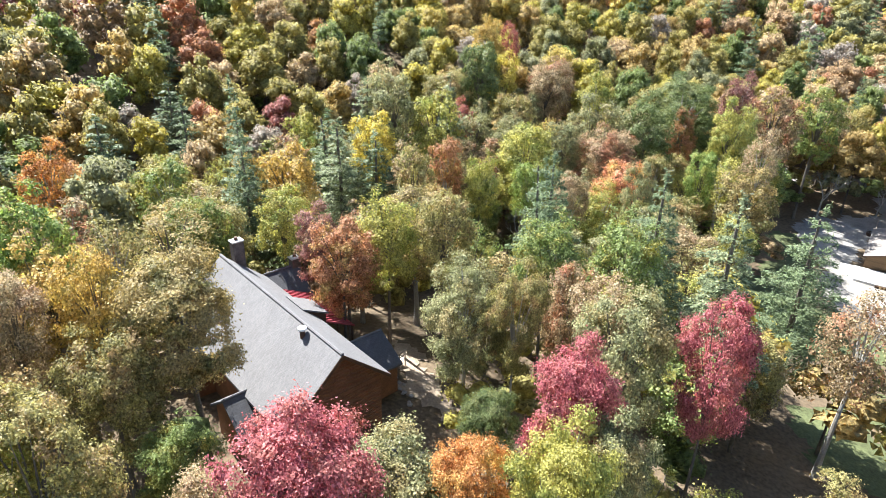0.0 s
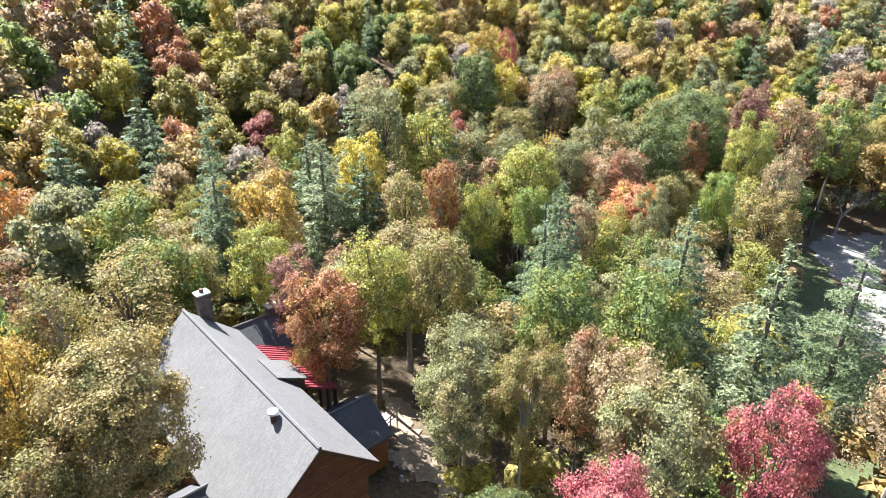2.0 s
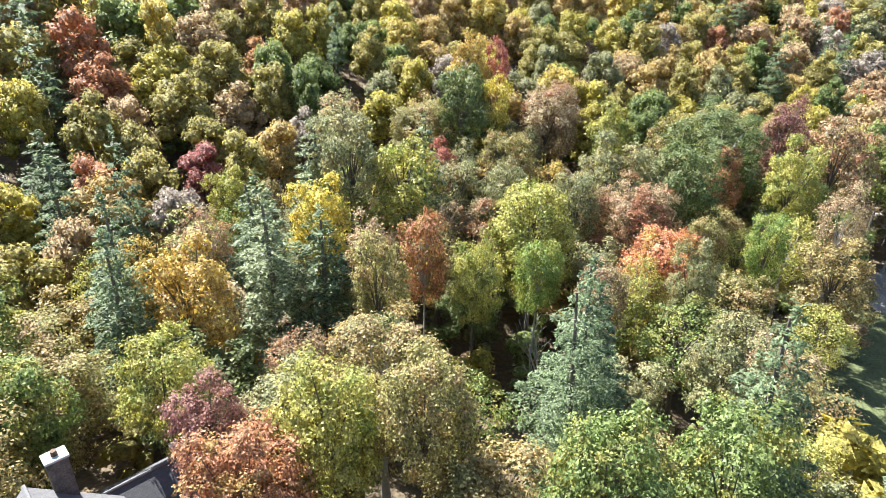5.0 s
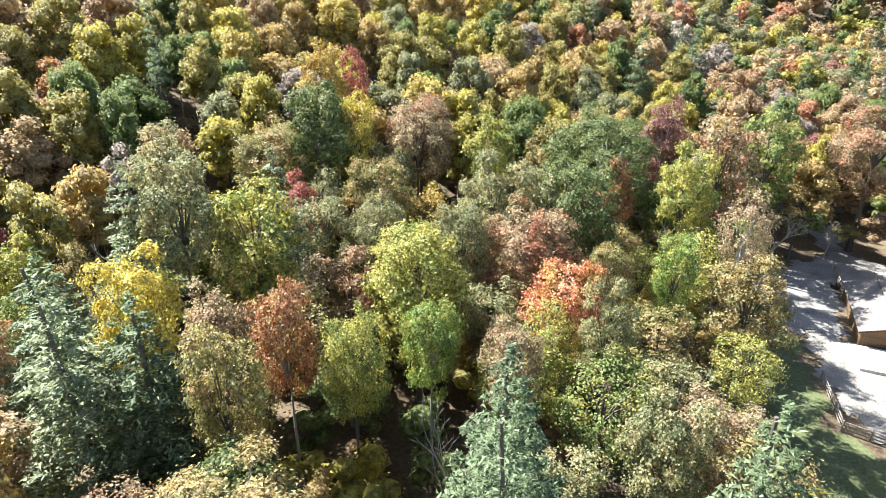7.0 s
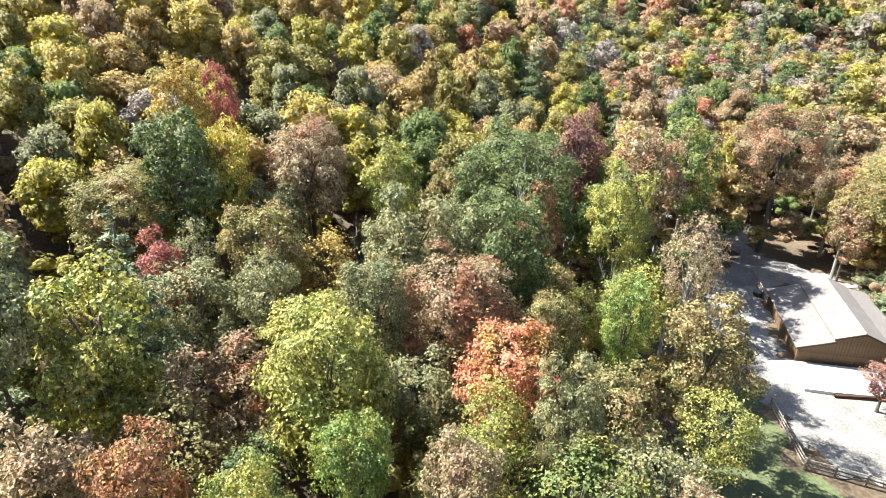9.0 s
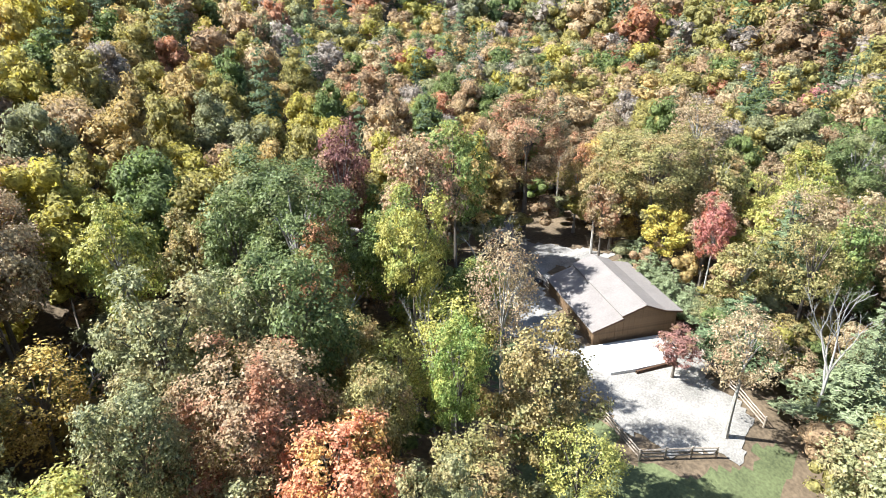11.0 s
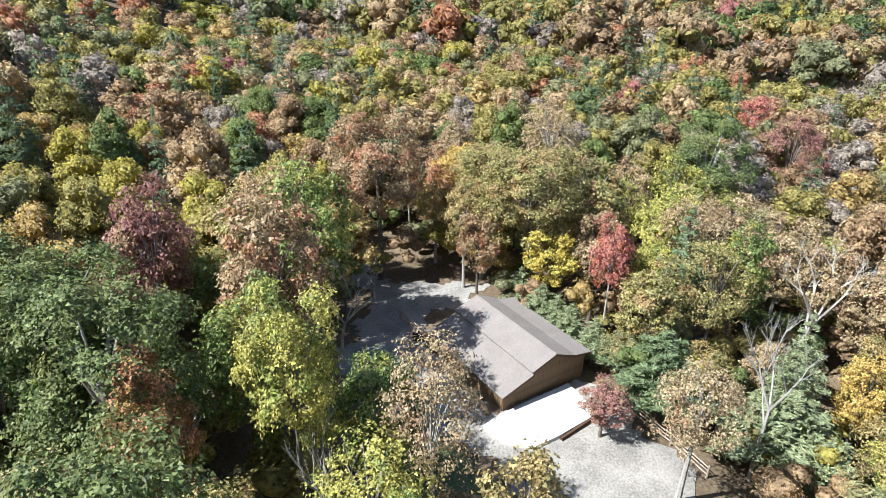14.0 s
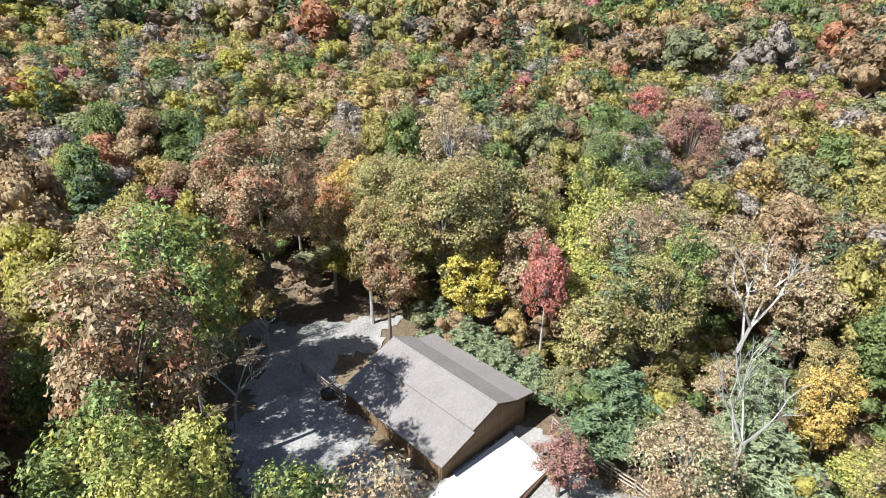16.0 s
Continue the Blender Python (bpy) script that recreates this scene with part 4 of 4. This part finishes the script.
# ---- the rest of the woods ----
CLEAR = [(22, 34, 4.5), (27, 38, 6), (31, 34, 6), (-12, 44, 13), (-13, 49, 9), (-2, 49, 4), (-2, 35, 6), (-9, 29, 5), (-14, 39, 6), (70, 88, 9), (74, 96, 8), (60, 80, 8), (66, 74, 6), (80, 103, 7), (64, 98, 6), (46, 77, 8), (42, 66, 7), (49, 63, 6), (57, 62, 4), (35.5, 69, 4), (53, 70, 6), (65, 52, 7), (46, 51, 9), (90, 117, 5), (57, 93, 7), (60, 86, 8), (51, 81, 6), (57, 98, 5)]
MOODS = ["olive"] * 8 + ["lime"] * 7 + ["green"] * 6 + ["sage"] * 4 + ["tan"] * 2 + ["ochre"] * 5 + ["gold"] * 2 + ["brown"] * 3 + ["dark_green"] * 3
FAR_MOODS = ["rust", "orange", "maroon", "grey"] + ["brown"] * 3 + ["tan"] * 3 + ["gold"] * 6 + ["yellow"] * 4 + ["lime"] * 8 + ["olive"] * 8 + ["green"] * 5 + ["sage"] * 3
EAST_MOODS = ["maroon"] + ["rust"] * 2 + ["grey"] * 4 + ["tan"] * 6 + ["brown"] * 7 + ["gold"] * 2 + ["lime"] * 2 + ["olive"] * 12 + ["sage"] * 6 + ["green"] * 6
GAPS = [(-9, 66, 5), (4, 65, 7), (63, 61, 5), (80.4, 59.5, 3)]   # shaded hollows with no tall trees
fill = random.Random(5)
OTHERS = []


def free(x, y, gap):
    return all((x - a) ** 2 + (y - b) ** 2 > (gap + 0.55 * r) ** 2 for a, b, r in PLANTED) and all((x - a) ** 2 + (y - b) ** 2 > r * r for a, b, r in CLEAR)


def mood(x, y, chance):
    """Colours run in drifts through the far woods."""
    kinds = EAST_MOODS if x > 85 else FAR_MOODS
    drift = 0.5 + 0.42 * math.sin(0.075 * x + 1.6 * math.sin(0.05 * y)) * math.cos(0.085 * y + 1.1 * math.sin(0.045 * x)) + chance
    return kinds[int(len(kinds) * (drift % 1.0))]


def along_flight(x, y):
    """How far the place lies ahead of the flight, in metres from the middle of what it looks over."""
    return math.hypot((x - 28) / 1.25, y - 72)


for k in range(9000):
    x, y = fill.uniform(-110, 210), fill.uniform(5, 215)
    if x < -82 or not (y > -25 and y + 0.62 * x > 5 or (x > -12 and y > 15)) or not free(x, y, 2.5):
        continue
    if x < -0.8 * y - 14 or x > 28 and y < 66 - 0.56 * (x - 28):
        continue
    near = along_flight(x, y) < 47 or -34 < x < 30 and y < 62 or 80 < x < 112 and 52 < y < 112
    r, top = fill.uniform(2.9, 4.9), land(x, y) + (fill.uniform(13, 17.5) if near else fill.uniform(14.5, 20.0))
    hue, u = fill.choice(("tan", "ochre", "olive", "lime", "gold", "brown", "sage", "tan", "rust", "green") if near and x > 72 else MOODS), fill.random()
    if near and u < (0.16 if x > 80 else 0.06):
        bare(x, y, top - 3, 4)
    elif near:
        sparse = fill.random() < 0.3
        if any((x - a) ** 2 + (y - b) ** 2 < c * c for a, b, c in GAPS):
            PLANTED.append((x, y, r))
        else:
            broadleaf(x, y, top, r, hue, thin=sparse)
    else:
        PLANTED.append((x, y, r))
        OTHERS.append((x, y, r / 4.6 * (1 + 0.3 * min(1.0, max(0.0, (x - 85) / 50))), (top - land(x, y)) / 17.4, "pine" if u < 0.07 else mood(x, y, fill.gauss(0, 0.3))))
UNDER = []
OPEN = [(6, 67, 6), (62, 71, 8), (23, 33, 7), (30, 37, 8), (-12, 44, 10), (-9, 37, 10), (-13, 49, 8), (-2, 35, 5), (-1.5, 46, 5), (-3, 52, 4), (-3, 28, 5), (70, 88, 10), (73, 93, 9), (60, 80, 9), (66, 74, 5), (79, 102, 7), (66, 99, 7), (86, 98, 4), (88, 112, 5), (57, 93, 7), (60, 86, 8), (51, 77, 7), (45, 75, 7), (43, 67, 8), (51, 65, 7), (37, 71, 5), (57, 98, 5), (66, 51, 6), (46, 51, 7)]
for k in range(5200):
    x, y = fill.uniform(-60, 125), fill.uniform(8, 135)
    if x < -0.8 * y - 4 or x > 28 and y < 66 - 0.56 * (x - 28) or any((x - a) ** 2 + (y - b) ** 2 < r * r for a, b, r in OPEN):
        continue
    if any((x - a) ** 2 + (y - b) ** 2 < (28 if y < 72 and x < 50 else 12) for a, b, c, d, e in UNDER):
        continue
    UNDER.append((x, y, fill.uniform(0.4, 0.7), fill.uniform(0.26, 0.5), fill.choice(("olive", "olive", "green", "green", "sage", "lime", "tan", "brown", "gold"))))
for first in (*NEAREST_BROAD, *FINEST_BROAD, *FINE_BROAD, *NEAR_BROAD, *THIN_BROAD, *FINE_PINE, *NEAR_PINE, *BARE):
    for o in (*first.children, first):
        bpy.data.objects.remove(o)


# ---- woods too many to count ----
def ball_faces(level):
    bm = bmesh.new()
    bmesh.ops.create_icosphere(bm, subdivisions=level, radius=1.0)
    faces = np.array([[v.co[:] for v in f.verts] for f in bm.faces])
    bm.free()
    return faces


def clumped_crown(seed, lobes, level, sprays, size):
    """Crown 18 m high and 9 m wide of dense uneven lobes fringed with leaf sprays. Returns faces and the normals of their corners."""
    rng = np.random.default_rng(seed)
    heart = np.array([0, 0, 11.0])
    ball = ball_faces(level)
    faces, normals, middles, radii = [], [], [], []
    for k in range(lobes):
        z = 1 - 1.55 * (k + 0.5) / lobes
        a = k * 2.39996 + rng.uniform(-0.5, 0.5)
        wide = math.sqrt(max(0.0, 1 - z * z)) ** 0.8
        d = np.array([wide * math.cos(a), wide * math.sin(a), z])
        mid = heart + d * [2.9, 2.9, 4.6] * rng.uniform(0.7, 1.12)
        r = rng.uniform(1.35, 2.1) * (11 / lobes) ** 0.33
        wave = rng.normal(0, 2.2, (3, 3))
        swell = 1 + 0.13 * sum(np.sin(ball @ w + rng.uniform(0, 6)) for w in wave)
        faces.append(mid + ball * swell[..., None] * r * 0.82 * [1, 1, 0.85])
        normals.append(ball)
        middles.append(mid)
        radii.append(r)
    middles, radii = np.array(middles), np.array(radii)
    home = rng.choice(lobes, sprays, p=radii**2 / (radii**2).sum())
    d = rng.normal(0, 1, (sprays, 3))
    d[:, 2] = np.where(d[:, 2] < -0.4, -d[:, 2], d[:, 2])
    d /= np.linalg.norm(d, axis=1, keepdims=True)
    c = middles[home] + d * (radii[home] * rng.uniform(0.7, 1.25, sprays))[:, None] * [1, 1, 0.88]
    leaf = leaf_arrays(c, d + [0, 0, 0.3], size * rng.uniform(0.6, 1.4, sprays), rng, 0.75, 0.5)
    faces.append(leaf)
    normals.append(np.repeat(d[:, None], 3, 1) + rng.normal(0, 0.45, (sprays, 1, 3)) + [0, 0, 0.25])
    return np.concatenate(faces), np.concatenate(normals)


def pine_crown(seed, count, size):
    sprays = pine_sprays(seed, count, size)[0]
    out = (sprays - [0, 0, 8.0]) * [1, 1, 0.25]
    return sprays, out / (np.linalg.norm(out, axis=2, keepdims=True) + 1e-6)


def woods(name, label, spots, shapes, pines, trunks):
    rng = np.random.default_rng(9)
    hues = list(CALM_LEAVES)
    chunks, tint, swell = [], [], []
    foot_ring = [np.array((math.cos(a) * 0.24, math.sin(a) * 0.24, -1)) for a in (0, 2.1, 4.2)]
    stem = np.array([[p, q, (0, 0, 14)] for p, q in zip(foot_ring, foot_ring[1:] + foot_ring[:1])])
    for x, y, w, h, hue in spots:
        kinds = pines if hue == "pine" else shapes
        shape, out = kinds[rng.integers(0, len(kinds))]
        a = rng.uniform(0, 6.28)
        turn = np.array([[math.cos(a) * w, -math.sin(a) * w, 0], [math.sin(a) * w, math.cos(a) * w, 0], [0, 0, h]])
        foot = [x, y, land(x, y)]
        chunks.append(shape @ turn.T + foot)
        tint.append(np.full(len(shape), hues.index(hue)))
        swell.append(out @ turn.T)
        if trunks:
            chunks.append(stem @ turn.T + foot)
            tint.append(np.full(3, len(hues)))
            swell.append((stem * [1, 1, 0] + [0, 0, 0.01]) @ turn.T)
    sprays = np.concatenate(chunks)
    soft = np.concatenate(swell)
    soft /= np.linalg.norm(soft, axis=2, keepdims=True) + 1e-9
    face = np.cross(sprays[:, 1] - sprays[:, 0], sprays[:, 2] - sprays[:, 0])
    over = (face * soft.mean(1)).sum(1) < 0
    sprays[over], soft[over] = sprays[over][:, ::-1], soft[over][:, ::-1]
    me = leaf_mesh(name, sprays)
    me.shade_smooth()
    me.attributes.new("custom_normal", "FLOAT_VECTOR", "POINT").data.foreach_set("vector", soft.astype(np.float32).ravel())
    for hue in hues:
        me.materials.append(CALM_LEAVES[hue])
    me.materials.append(BARK)
    me.polygons.foreach_set("material_index", np.concatenate(tint).astype(np.int32))
    return tagged(new(name, me), label, "woods", kind="stuff")


def handy(spot):
    return math.hypot(spot[0] - 40, spot[1] - 78) < 92


woods("autumn_woods", "dense autumn woods of green, gold and brown trees", [o for o in OTHERS if handy(o)], [clumped_crown(s, 17, 1, 2700, 0.21) for s in (61, 62, 63, 64, 65)], [pine_crown(s, 2200, 0.36) for s in (66, 67)], True)
woods("hillside_woods", "autumn woods on the hillsides beyond the clearing", [o for o in OTHERS if not handy(o)], [clumped_crown(s, 12, 1, 950, 0.33) for s in (68, 69, 70, 76, 77)], [pine_crown(s, 1100, 0.5) for s in (66, 67)], True)
woods("undergrowth", "saplings and shrubs of olive, green and tan under the trees", UNDER, [clumped_crown(s, 6, 2, 420, 0.27) for s in (81, 82, 83)], [], False)
far = np.random.default_rng(4)
FAR_SPOTS = []
for k in range(5600):
    x, y = far.uniform(-170, 540), far.uniform(-200, 320)
    if -112 < x < 212 and 3 < y < 217 or not (y > 40 or x > 120) or y + 0.7 * x < -60 or x < -0.8 * y - 14 or y < 66 - 0.56 * (x - 28):
        continue
    if math.hypot(x - 40, y - 60) > 500:
        continue
    broad = 1.0 + 0.45 * min(1.0, max(0.0, (x - 110) / 60))   # old broad oaks on the eastern slopes
    if far.random() > 1 / broad**1.5:
        continue
    FAR_SPOTS.append((x, y, broad * far.uniform(0.8, 1.25), broad**1.2 * far.uniform(0.75, 1.1), "pine" if far.random() < 0.07 else mood(x, y, far.normal(0, 0.3))))
woods("distant_woods", "distant autumn woods covering the hills", FAR_SPOTS, [clumped_crown(s, 6, 1, 210, 0.55) for s in (71, 72, 73)], [pine_crown(s, 300, 0.9) for s in (74, 75)], False)

AROUND = []
for k in range(1500):
    x, y = far.uniform(-110, 150), far.uniform(-70, 62)
    seen = not (x < -0.8 * y - 18 or x > 28 and y < 60 - 0.56 * (x - 28) or y < 1)
    if seen or any((x - a) ** 2 + (y - b) ** 2 < r * r for a, b, r in OPEN) or any((x - a[0]) ** 2 + (y - a[1]) ** 2 < 24 for a in AROUND) or math.hypot(x, y) < 9:
        continue
    AROUND.append((x, y, far.uniform(0.7, 1.05), far.uniform(0.6, 0.85), mood(x, y, far.normal(0, 0.2))))
woods("surrounding_woods", "autumn woods closing round the house and the flight", AROUND, [clumped_crown(s, 6, 1, 220, 0.6) for s in (91, 92)], [], True)
